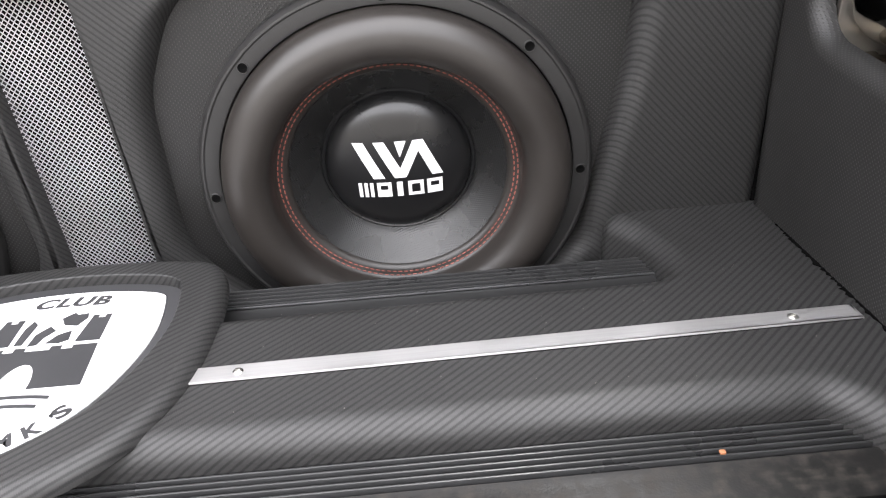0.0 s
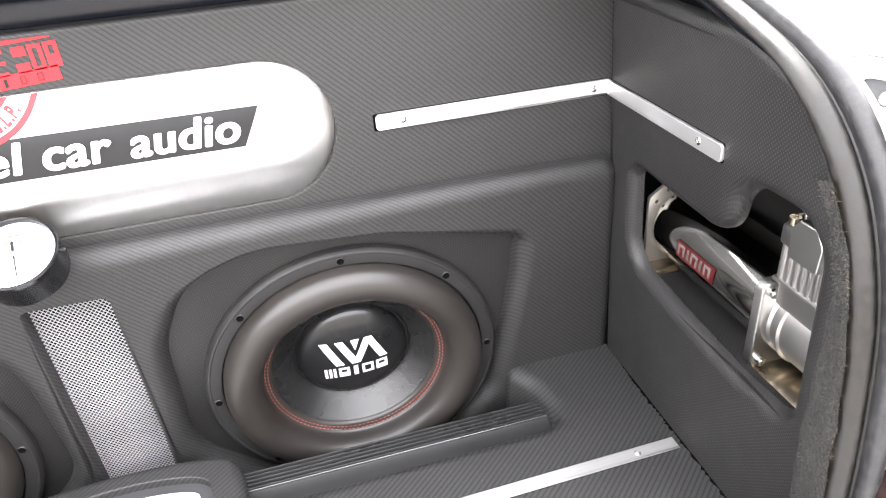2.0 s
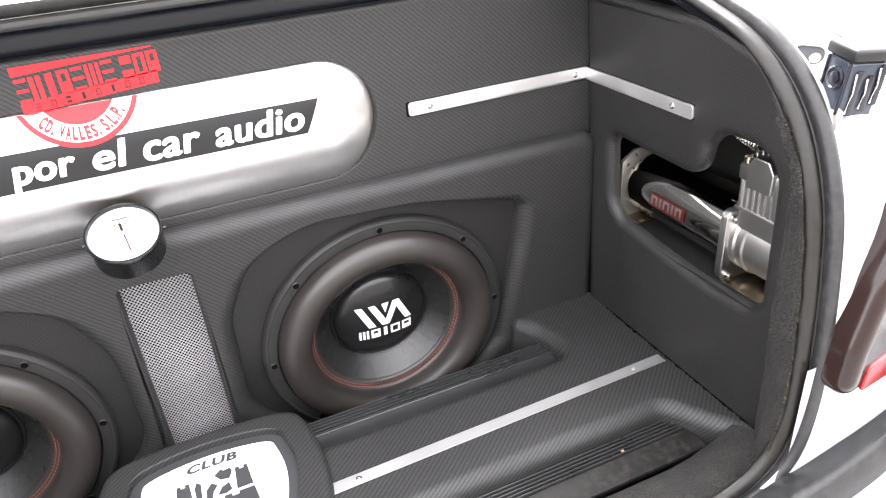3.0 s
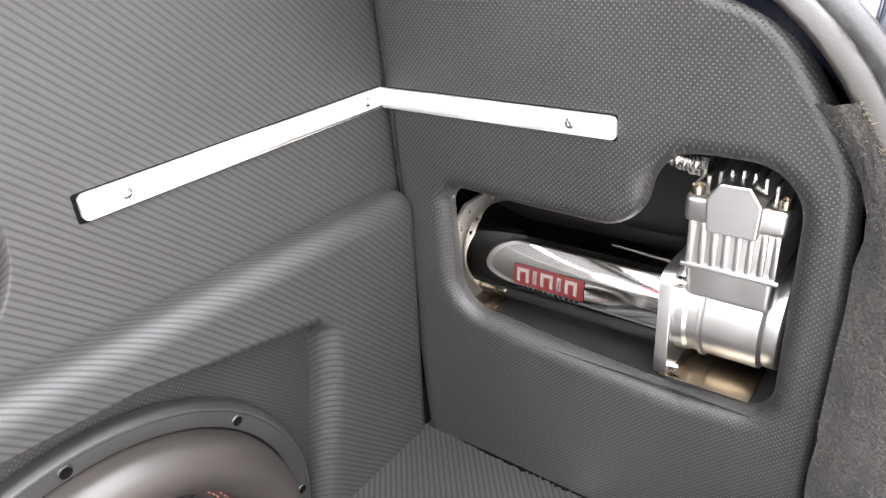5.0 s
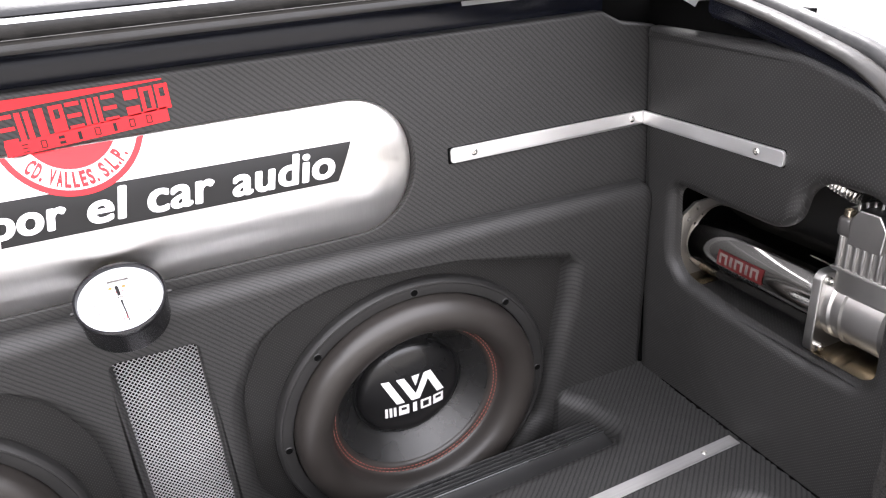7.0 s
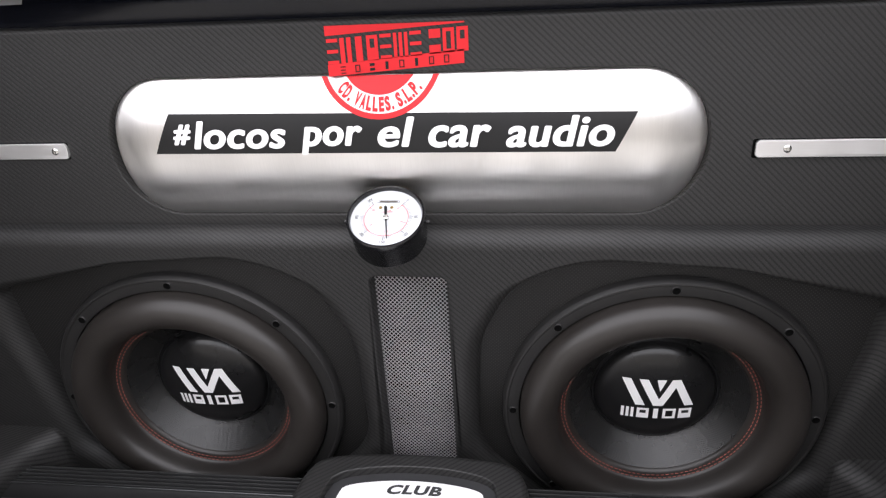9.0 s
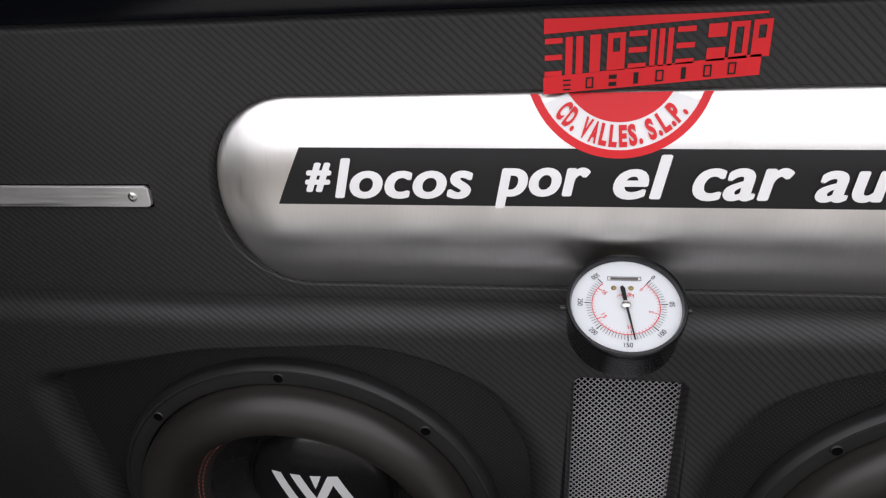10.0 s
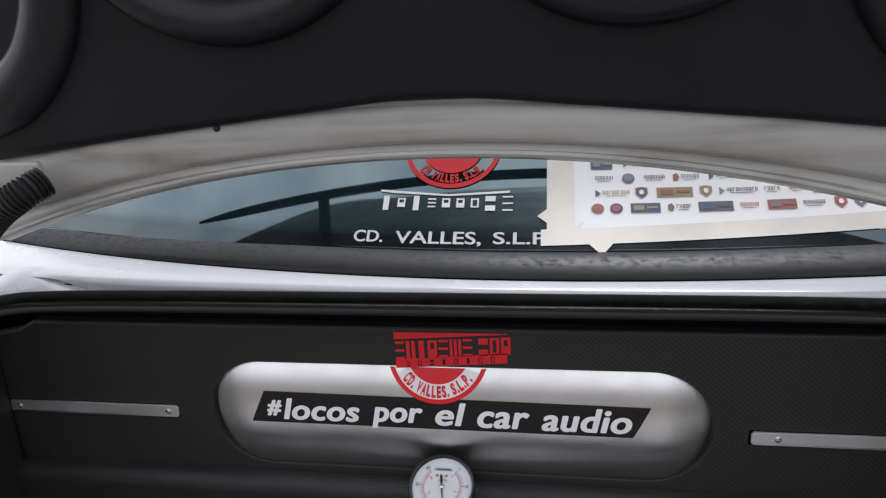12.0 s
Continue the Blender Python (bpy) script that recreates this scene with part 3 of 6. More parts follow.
            emblem.faces.new([emblem.verts.new(on_cap(p.x, p.y, 0.0003)) for p in quad])
    for x0, x1, kind in blocks:
        for bar in block_letter(x0, x1, -0.0227, -0.0087, kind, 0.0029):
            emblem.faces.new([emblem.verts.new(on_cap(u, v, 0.0004)) for u, v in bar])
    part("emblem", emblem, WHITE, cap, "white slanted bars over a row of plain blocks")
    # two rows of stitches round the surround's inner edge
    stitch = lathe([(0.0002, -0.0018), (0.00045, -0.0012), (0.00055, 0.0), (0.00045, 0.0012), (0.0002, 0.0018)], 6)
    seam = bmesh.new()
    for ring_r, lift, n in ((0.0942, -0.0098, 118), (0.0972, -0.0086, 122)):
        for i in range(n):
            q = 2 * math.pi * (i + 0.5 * (ring_r > 0.095)) / n
            p = pose(ring_r * math.cos(q), ring_r * math.sin(q), lift) @ Matrix.Rotation(q, 4, "Z") @ pose(0, 0, 0, 90, 0, 0)
            add_copy(seam, stitch, p)
    stitch.free()
    part("stitching", seam, THREAD, sub, "two rows of orange-red stitches", angle=60)
    for i in range(8):
        q = math.pi / 4 * i
        at = pose(R * math.cos(q), R * math.sin(q), 0.0)
        # black cup on the ring's face; its colour stands for a sunk hole's shade
        hole = part("bolt_hole", turn(lathe([(0.0036, 0.0009), (0.0026, 0.0003), (0, 0.0002)], 14), at), VOID, sub)
        part("hole_rim", turn(lathe([(0.0046, -0.0002), (0.0043, 0.0005), (0.0040, 0.0009), (0.0036, 0.0009)], 14), at), FLANGE, hole)
    sub.matrix_basis = pose(x, y, z, 90 + TILT_BOX, 0, 0)
    return sub


def add_copy(bm, other, m):
    """Adds a moved copy of other to bm."""
    other.verts.index_update()
    made = [bm.verts.new(m @ v.co) for v in other.verts]
    for f in other.faces:
        bm.faces.new([made[v.index] for v in f.verts])


subwoofer(0.2827, 0.1245)
subwoofer(-0.2005, 0.1225)

# ---- air tank behind the window ----
TANK_R, TANK_P, TANK_Z, TANK_END = 0.1200, 0.0135, 0.405, 0.086
TANK_Y = TANK_R - TANK_P
TANK_A, TANK_B = -0.1740, 0.2445


def air_tank():
    prof = []
    for k in range(17):
        q = math.pi / 2 * k / 16
        prof.append((TANK_R * math.sin(q), TANK_A - TANK_END * math.cos(q)))
    for k in range(16, -1, -1):
        q = math.pi / 2 * k / 16
        prof.append((TANK_R * math.sin(q), TANK_B + TANK_END * math.cos(q)))
    bm = lathe(prof, 96)
    turn(bm, pose(0, TANK_Y, TANK_Z) @ pose(0, 0, 0, 0, 90, 0))
    tank = thing("air_tank", "brushed steel air tank lying behind the oval cut-out", "air tank")
    part("shell", bm, TANK, tank, "brushed bare steel shell with rounded ends", angle=60)
    for x in (-0.010, 0.094):
        foot = solid(x - 0.02, x + 0.02, TANK_Y - 0.06, TANK_Y + 0.06, -0.06, TANK_Z - TANK_R * 0.86)
        part("foot", foot, VOID, tank)
    return tank


air_tank()


def on_tank(u, v, w):
    """u along the tank in the world, v height in the world, w off its skin."""
    q = math.asin(max(-0.95, min(0.95, (v - TANK_Z) / TANK_R)))
    r = TANK_R + w
    return Vector((u, TANK_Y - r * math.cos(q), TANK_Z + r * math.sin(q)))


def sliced(corners, n, place, w):
    """A four-cornered patch (a, b along the foot, c, d along the head), cut into n strips upwards to follow a curve."""
    a, b, c, d = (Vector(p) for p in corners)
    bm = bmesh.new()
    rows = []
    for k in range(n + 1):
        f = k / n
        p, q = a.lerp(d, f), b.lerp(c, f)
        rows.append([bm.verts.new(place(p.x, p.y, w)), bm.verts.new(place(q.x, q.y, w))])
    for r, s in zip(rows, rows[1:]):
        bm.faces.new((r[0], r[1], s[1], s[0]))
    return bm


slogan = thing("slogan_sticker", "black slanted vinyl sticker with white slogan lettering on the tank", "sticker")
part("band", sliced([(-0.1762, 0.4045), (0.2210, 0.4025), (0.2375, 0.4345), (-0.1605, 0.4387)], 10, on_tank, 0.0005), INK, slogan, "black slanted band")


words = bmesh.new()
for word, x0, x1, z0, z1 in (("#", -0.1575, -0.1405, 0.4125, 0.4300), ("locos", -0.1395, -0.0555, 0.4085, 0.4325), ("por", -0.0430, 0.0115, 0.4028, 0.4268), ("el", 0.0240, 0.0560, 0.4085, 0.4335), ("car", 0.0672, 0.1202, 0.4078, 0.4262), ("audio", 0.1318, 0.2198, 0.4072, 0.4325)):
    add(words, lettering(word, x1 - x0, z1 - z0, lambda u, v, w: on_tank((x0 + x1) / 2 + u, (z0 + z1) / 2 + v, w), 0.0017, heavy=0.0013, shear=0.2, spacing=1.05))
part("lettering", words, WHITE, slogan, "white bold slanted lettering")

stamp = thing("city_sticker", "red half-round stamp sticker with city lettering, half on tank", "sticker")
STAMP_X, STAMP_Z = 0.0268, 0.4850


def half_ring(r0, r1, place, w, lo=200.0, hi=340.0, n=36, top=0.4655):
    bm = bmesh.new()
    rows = []
    for k in range(n + 1):
        q = radians(lo + (hi - lo) * k / n)
        rows.append([bm.verts.new(place(STAMP_X + r * math.cos(q), min(top, STAMP_Z + r * math.sin(q)), w)) for r in (r0, r1)])
    for a, b in zip(rows, rows[1:]):
        bm.faces.new((a[0], a[1], b[1], b[0]))
    return bm


part("rim", half_ring(0.0490, 0.0535, on_tank, 0.0009, 201, 340), RED, stamp, "red outer ring")
part("band", half_ring(0.0345, 0.0490, on_tank, 0.0007, 210, 331), WHITE, stamp, "white band")
part("middle", half_ring(0.0, 0.0345, on_tank, 0.0009, 214, 326), RED, stamp, "red middle")


def arc_letters(text, radius, height, place, w, mid=270.0, step=7.2, top=0.466):
    bm = bmesh.new()
    widths = {".": 0.45, " ": 0.5, "I": 0.5}
    total = sum(widths.get(c, 1.0) for c in text)
    at = -total / 2
    for c in text:
        wide = widths.get(c, 1.0)
        q = radians(mid + (at + wide / 2) * step)
        at += wide
        if c == " ":
            continue
        tall = 0.28 * height if c == "." else height
        co, faces = glyphs(c, radius * radians(step) * wide * 0.84, tall, bold=0.05)
        verts = []
        for u, v in co:
            v += (tall - height) / 2
            r = radius - v
            verts.append(bm.verts.new(place(STAMP_X + r * math.cos(q) - u * math.sin(q), min(top, STAMP_Z + r * math.sin(q) + u * math.cos(q)), w)))
        for f in faces:
            if len(set(f)) > 2:
                bm.faces.new([verts[i] for i in f])
    return bm


part("lettering", arc_letters("CD. VALLES. S.L.P.", 0.0417, 0.0116, on_tank, 0.0013), RED, stamp, "red curved lettering")

# red club sticker on the panel above the tank: plain blocks, tilted
club_red = thing("event_sticker", "red vinyl event sticker of bars and blocks on the panel", "sticker")


def on_event(u, v, w):
    return on_wall(0.0410 + u, 0.4885 + v + 0.045 * u, w + 0.0006)


part("top_bar", bar_shapes([[(-0.0568, 0.0128), (0.058, 0.0150), (0.058, 0.0160), (-0.0568, 0.0208)]], on_event), RED, club_red)
low = [[(-0.0568, -0.0200), (0.0572, -0.0165), (0.0572, -0.0055), (-0.0568, -0.0105)]]
part("low_bar", bar_shapes(low, on_event), RED, club_red)


x = -0.0562
for kind in "extpeme cop":
    if kind == " ":
        x += 0.0045
        continue
    wide = 0.0118 if kind == "m" else 0.0094
    part("block", bar_shapes(block_letter(x, x + wide, -0.0085 + 0.03 * x, 0.0112 + 0.018 * x, kind, 0.0028), on_event, 0.0), RED, club_red)
    x += wide + 0.0018
for i, kind in enumerate("eoctoton"):
    x0 = -0.046 + i * 0.0124
    part("mark", bar_shapes(block_letter(x0, x0 + 0.0042, -0.0167 + 0.035 * x0, -0.0105 + 0.04 * x0, "o" if kind == "n" else kind, 0.0008), on_event, 0.0005), INK, club_red)

# ---- aluminium trim bars ----


def trim_bar(label, length, screws, material, m, height=0.0145, tip="both", thick=0.003, gap=0.0009):
    """A flat bar lying along x from 0 to length, its face looking up z."""
    bar = thing("trim_bar", label, "trim bar", "aluminium trim bars")
    r = 0.0035
    shape = fillet([(0, -height / 2, r if tip in ("both", "start") else 0.0004), (length, -height / 2, r if tip in ("both", "end") else 0.0004),
                    (length, height / 2, r if tip in ("both", "end") else 0.0004), (0, height / 2, r if tip in ("both", "start") else 0.0004)], r, 4)
    part("strip", board(shape, 0.0, thick, 0.0006, lambda u, v, w: Vector((u, v, w)), seg=2), material, bar)
    # a thin black plate gives the slot's shade by colour, without depth
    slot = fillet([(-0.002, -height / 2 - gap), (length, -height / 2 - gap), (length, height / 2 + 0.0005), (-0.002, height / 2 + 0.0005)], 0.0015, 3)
    part("slot", flat_shape(slot, lambda u, v, w: Vector((u, v, w)), 0.0002, thick=0.0004), VOID, bar, "thin black plate drawn as the shaded slot round the bar")
    for s in screws:
        part("screw", turn(screw_mesh(), pose(s, 0, thick)), STEEL, bar)
    bar.matrix_basis = m
    return bar


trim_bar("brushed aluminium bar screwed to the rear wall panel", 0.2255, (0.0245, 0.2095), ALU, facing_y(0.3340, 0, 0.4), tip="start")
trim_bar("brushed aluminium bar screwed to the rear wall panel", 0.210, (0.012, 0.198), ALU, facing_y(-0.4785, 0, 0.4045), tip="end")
side_turn = Matrix.Translation((SIDE, -0.0035, 0.4)) @ Matrix.Rotation(math.atan(-LEAN_SIDE), 4, "Y").inverted() @ pose(0, 0, 0, 90, 0, -90)
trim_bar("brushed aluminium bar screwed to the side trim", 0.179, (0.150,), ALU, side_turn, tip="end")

# ---- expanded metal grille ----


def grille():
    g = thing("grille", "strip of bright expanded metal mesh over a dark slot", "grille")
    corners = GRILLE

    def on_grille(u, v, w):
        return on_box(u, (v - FACE_Z) / cos_box, w - 0.0170)

    part("backing", bar_shapes([corners], on_grille, -0.004), VOID, g)
    bm = bmesh.new()
    dx, dz, t = 0.0042, 0.0046, 0.00022
    u0, u1, v0, v1 = 0.0020, 0.0800, 0.040, 0.2890
    n = int((v1 - v0) / dz + (u1 - u0) / dx) + 2
    slope = dz / dx
    for sgn in (1, -1):
        for i in range(n):
            c = v0 + i * dz if sgn < 0 else v0 - (u1 - u0) * slope + i * dz
            ua, ub = u0, u1
            va, vb = c, c + sgn * slope * (u1 - u0)
            # clip to the strip
            lo, hi = 0.0, 1.0
            dv = vb - va
            for bound, up in ((v0, 1), (v1, -1)):
                f = (bound - va) / dv
                if (dv > 0) == (up > 0):
                    lo = max(lo, f)
                else:
                    hi = min(hi, f)
            if hi - lo < 0.01:
                continue
            a = Vector((ua + lo * (ub - ua), va + lo * dv))
            b = Vector((ua + hi * (ub - ua), va + hi * dv))
            side = Vector((-(b - a).y, (b - a).x)).normalized() * t
            ring = [(a + side, 0.0022), (a - side, 0.0022), (b - side, 0.0022), (b + side, 0.0022)]
            lift = 0.0004 if sgn > 0 else 0.0
            low = [bm.verts.new(on_grille(p.x, p.y, w + lift)) for p, w in ring]
            top = [bm.verts.new(on_grille(p.x, p.y, w + 0.0007 + lift)) for p, w in ring]
            bm.faces.new(top)
            for j in range(4):
                bm.faces.new((low[j], low[(j + 1) % 4], top[(j + 1) % 4], top[j]))
    tagged(part("mesh", bm, STRAND, g, "diamond strands of bright expanded metal"), kind="stuff")
    return g


grille()

# ---- pressure gauge ----


def gauge():
    g = thing("pressure_gauge", "round black pressure gauge with white dial, mounted upside down", "pressure gauge")
    r = 0.0335
    part("case", lathe([(0.0, -0.031), (0.028, -0.031), (0.0312, -0.0295), (0.0322, -0.027), (r - 0.0008, -0.006), (r, -0.004), (r, 0.0012), (r - 0.0006, 0.0022), (r - 0.0022, 0.0022), (r - 0.0030, 0.0004), (r - 0.0032, -0.0012)], 64), BLACK_GLOSS, g, "black enamelled case", angle=30)
    dial = part("dial", lathe([(0.0312, -0.0026), (0.0308, -0.0016), (0.0, -0.0016)], 64), DIAL, g, "white printed dial")
    ticks, reds = bmesh.new(), bmesh.new()

    def tick(bm, q, r0, r1, t):
        d, s = Vector((math.cos(q), math.sin(q))), Vector((-math.sin(q), math.cos(q))) * t
        pts = [d * r0 + s, d * r0 - s, d * r1 - s, d * r1 + s]
        bm.faces.new([bm.verts.new((p.x, p.y, -0.0013)) for p in pts])

    # the scale runs clockwise as mounted: nought at upper right, three hundred at upper left
    lo, hi = radians(50), radians(-230)
    for i in range(61):
        q = lo + (hi - lo) * i / 60
        big = i % 10 == 0
        tick(ticks, q, 0.0192, 0.0230 if big else 0.0222, 0.00028 if big else 0.00013)
    for i in range(41):
        q = lo + (hi - lo) * i / 42
        tick(reds, q, 0.0160 if i % 10 == 0 else 0.0172, 0.0187, 0.00022 if i % 10 == 0 else 0.00011)
    for i in range(64):
        a, b = (lo + (hi - lo) * k / 64 for k in (i, i + 1))
        reds.faces.new([reds.verts.new((r1 * math.cos(q), r1 * math.sin(q), -0.0013)) for q, r1 in ((a, 0.0186), (b, 0.0186), (b, 0.0190), (a, 0.0190))])

    def numeral(bm, text, q, radius, wide, tall):
        co, faces = glyphs(text, wide, tall)
        out = Vector((math.cos(q), math.sin(q)))
        turn_by = q + math.pi / 2
        c, s = math.cos(turn_by), math.sin(turn_by)
        vs = [bm.verts.new((out.x * radius + u * c - v * s, out.y * radius + u * s + v * c, -0.0012)) for u, v in co]
        for f in faces:
            if len(set(f)) > 2:
                bm.faces.new([vs[i] for i in f])

    for i, text in enumerate(("0", "50", "100", "150", "200", "250", "300")):
        numeral(ticks, text, lo + (hi - lo) * i / 6, 0.0253, 0.0016 * len(text), 0.0029)
    for i, text in enumerate(("0", "5", "10", "15", "20")):
        numeral(reds, text, lo + (hi - lo) * i / 4.2, 0.0142, 0.0014 * len(text), 0.0025)
    ticks_low = bar_shapes([rect(-0.0095, 0.0095, 0.0168, 0.0171), rect(-0.0095, 0.0095, 0.0192, 0.0195), rect(-0.0095, -0.0092, 0.0168, 0.0195), rect(0.0092, 0.0095, 0.0168, 0.0195)], lambda u, v, w: Vector((u, v, -0.0013)))
    add(ticks, ticks_low)
    co, faces = glyphs("kg/cm\u00b2", 0.0095, 0.0032)
    vs = [reds.verts.new((-u, 0.0068 - v, -0.0012)) for u, v in co]
    for f in faces:
        if len(set(f)) > 2:
            reds.faces.new([vs[i] for i in f])
    part("maker_bar", bar_shapes([rect(-0.0078, 0.0078, 0.0174, 0.0189)], lambda u, v, w: Vector((u, v, -0.0013))), TINT, dial, "grey bar in place of the maker's name")
    part("scale", ticks, INK, dial, "black scale and numerals")
    part("inner_scale", reds, RED, dial, "red inner scale")
    for x in (-0.0062, 0.0035):
        part("rivet", turn(lathe([(0.0016, 0), (0.0012, 0.0006), (0, 0.0008)], 12), pose(x, 0.0118, -0.0016)), BRASS, dial)
    needle = bar_shapes([[(-0.0004, -0.0232), (0.0004, -0.0232), (0.0008, 0.0), (-0.0008, 0.0)], [(-0.0010, 0.0), (0.0010, 0.0), (0.0016, 0.0105), (0.0005, 0.0125), (-0.0011, 0.0115)]], lambda u, v, w: Vector((u, v, 0.0)))
    turn(needle, pose(0, 0, 0.0006, 0, 0, 9))
    part("needle", needle, INK, g, "black needle pointing down")
    part("hub", turn(lathe([(0.0026, 0), (0.0026, 0.001), (0.0018, 0.0016), (0, 0.0017)], 16), pose(0, 0, -0.0006)), STEEL, g)
    part("stem", turn(lathe([(0.0, -0.02), (0.0068, -0.02), (0.0068, 0.010), (0.0085, 0.010), (0.0085, 0.020), (0, 0.020)], 6), pose(0, 0.018, -0.021, -78, 0, 0)), BRASS, g, "brass hexagon fitting", angle=20)
    for x in (-0.0345, 0.0345):
        part("lug", turn(lathe([(0.0, -0.001), (0.0016, -0.001), (0.0016, 0.002), (0, 0.0022)], 10), pose(x, 0, -0.006, 0, 90 if x > 0 else -90, 0)), BLACK_GLOSS, g)
    g.matrix_basis = pose(0.0320, -0.0440, 0.3568, 29, 0, 0)
    return g


gauge()

# ---- side trim ----


def on_side(u, v, w):
    """u towards the rear opening, v up, w into the trunk, on the right-hand trim."""
    return Vector((side_x(v) - w, -u, v))


def on_left(u, v, w):
    p = on_side(u, v, w)
    return Vector((mirrored(p.x), p.y, p.z))


side_outline = fillet([(0.0012, 0.070), (0.311, 0.070, 0.01), (0.3125, 0.18, 0.05), (0.3150, 0.31, 0.10), (0.3085, 0.392, 0.09), (0.264, 0.4665, 0.06), (0.19, 0.4895, 0.08), (0.0012, 0.4922)], 0.004, 8)
opening = fillet([(0.049, 0.234, 0.030), (0.130, 0.2255, 0.10), (0.225, 0.2190, 0.05), (0.284, 0.2240, 0.020), (0.2835, 0.3875, 0.030), (0.206, 0.3875, 0.028), (0.194, 0.331, 0.032), (0.110, 0.333, 0.05), (0.049, 0.336, 0.014)], 0.02, 8)
single("wall_right", board(side_outline, -0.014, 0.0, 0.009, on_side, [opening], 0.0125), DOTS_SIDE, "black dotted vinyl side trim with an irregular cut-out", "panel", kind="structure")
single("wall_left", board(side_outline, -0.012, 0.0, 0.005, on_left), DOTS_SIDE, "black dotted vinyl side trim", "panel", kind="structure")


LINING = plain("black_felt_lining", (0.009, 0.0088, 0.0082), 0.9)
DOTS_FLAT = dotted("dotted_vinyl_flat", (0, 1, 0), (1, 0, 0), 0.0042)


def compressor_bay():
    bay = thing("compressor_bay", "dark lined pocket behind the side trim cut-out", "pocket", kind="structure")
    part("pocket_floor", solid(0.5715, 0.69, -0.296, -0.012, 0.2005, 0.2110), DOTS_FLAT, bay, "dotted vinyl pocket floor")
    part("pocket_slope", loft([[Vector((x, y, z)) for y in (-0.292, -0.2, -0.1, -0.02)] for x, z in ((0.5705, 0.2215), (0.5745, 0.2195), (0.585, 0.2155), (0.600, 0.2125), (0.620, 0.2114))]), DOTS_FLAT, bay, "dotted vinyl falling from the lower edge", angle=70)
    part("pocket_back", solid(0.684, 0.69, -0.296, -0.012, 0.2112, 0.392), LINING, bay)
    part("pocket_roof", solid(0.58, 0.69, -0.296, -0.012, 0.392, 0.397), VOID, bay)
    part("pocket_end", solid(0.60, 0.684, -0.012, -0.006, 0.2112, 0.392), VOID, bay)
    part("pocket_end", solid(0.575, 0.684, -0.296, -0.2865, 0.2112, 0.392), DOTS_SIDE, bay, "dotted vinyl end wall")


compressor_bay()


def compressor():
    """Local y runs from the flange end to the motor's end plate, as in the world."""
    c = thing("air_compressor", "polished chrome twelve volt air compressor with finned head", "air compressor")
    ax, az, mz, r = 0.6340, 0.2615, 0.2580, 0.0395

    def along(bm):
        return turn(bm, pose(ax, 0, az, 90, 0, 0))

    part("motor", turn(lathe([(0.0, 0.0345), (0.029, 0.0345), (0.0350, 0.0365), (0.0382, 0.0410), (r, 0.0475), (r, 0.204)], 72), pose(ax, 0, mz, 90, 0, 0)), CHROME, c, "long chrome motor barrel", angle=30)
    plate = fillet([(-0.040, -0.0500), (0.040, -0.0500), (0.046, 0.022), (0.026, 0.040), (-0.022, 0.040), (-0.040, 0.028)], 0.006, 5)
    holes = [[Vector((x + 0.0022 * math.cos(q), z + 0.0022 * math.sin(q))) for q in (2 * math.pi * k / 10 for k in range(10))] for x, z in ((-0.031, 0.022), (-0.019, 0.033), (0.015, 0.033))]
    part("end_plate", board(plate, 0.0, 0.004, 0.001, lambda u, v, w: Vector((ax + u, -0.0300 - w, az + v)), holes, 0.0005, seg=2), PLATE, c, "bright mounting plate with small holes")
    part("foot", solid(ax - 0.042, ax + 0.042, -0.060, -0.034, 0.2112, 0.2138, 0.001), WARM, c, "bright mounting foot")
    part("foot", solid(ax - 0.042, ax + 0.042, -0.268, -0.205, 0.2112, 0.2138, 0.001), WARM, c, "bright mounting foot")
    flange = fillet([(-0.0435, -0.0490), (0.0435, -0.0490), (0.0435, 0.0345), (-0.0435, 0.0345)], 0.009, 6)
    part("flange", board(flange, 0.0, 0.009, 0.0015, lambda u, v, w: Vector((ax + u, -0.2035 - w, az + v)), seg=3), CAST, c, "square cast flange")
    for u, v in ((-0.0355, -0.041), (0.0355, -0.041), (-0.0355, 0.0265), (0.0355, 0.0265)):
        part("bolt", turn(lathe([(0.0, 0.006), (0.0022, 0.006), (0.0024, 0.0045), (0.0042, 0.0045), (0.0042, 0.0), (0.0, 0.0)], 14), pose(ax + u, -0.2125, az + v, 90, 0, 0)), STEEL, c)
    part("crankcase", along(lathe([(0.040, 0.2125), (0.040, 0.219), (0.0385, 0.2215), (0.0385, 0.228), (0.0405, 0.229), (0.0405, 0.231), (0.0385, 0.2325), (0.0385, 0.2665), (0.0370, 0.2680), (0.0360, 0.2690), (0.0365, 0.2710), (0.0365, 0.2775), (0.0350, 0.2790), (0.0, 0.2795)], 64)), CAST, c, "round polished crankcase", angle=25)
    # finned cylinder barrel over the crankcase
    bm = solid(ax - 0.0368, ax + 0.0368, -0.2715, -0.2165, az + 0.018, az + 0.086, 0.005, 3)
    part("cylinder", bm, CAST, c, "cast cylinder block")
    for i in range(8):
        y = -0.2690 + i * 0.0072
        part("fin", solid(ax - 0.0385, ax + 0.0385, y - 0.0021, y + 0.0021, az + 0.0435, az + 0.0735, 0.0014, 2), CAST, c)
    part("gasket_rim", solid(ax - 0.0395, ax + 0.0395, -0.2735, -0.2135, az + 0.0405, az + 0.0445, 0.0014, 2), CAST, c)
    part("head", solid(ax - 0.040, ax + 0.040, -0.2740, -0.2130, az + 0.0725, az + 0.0910, 0.004, 3), CAST, c, "polished cylinder head")
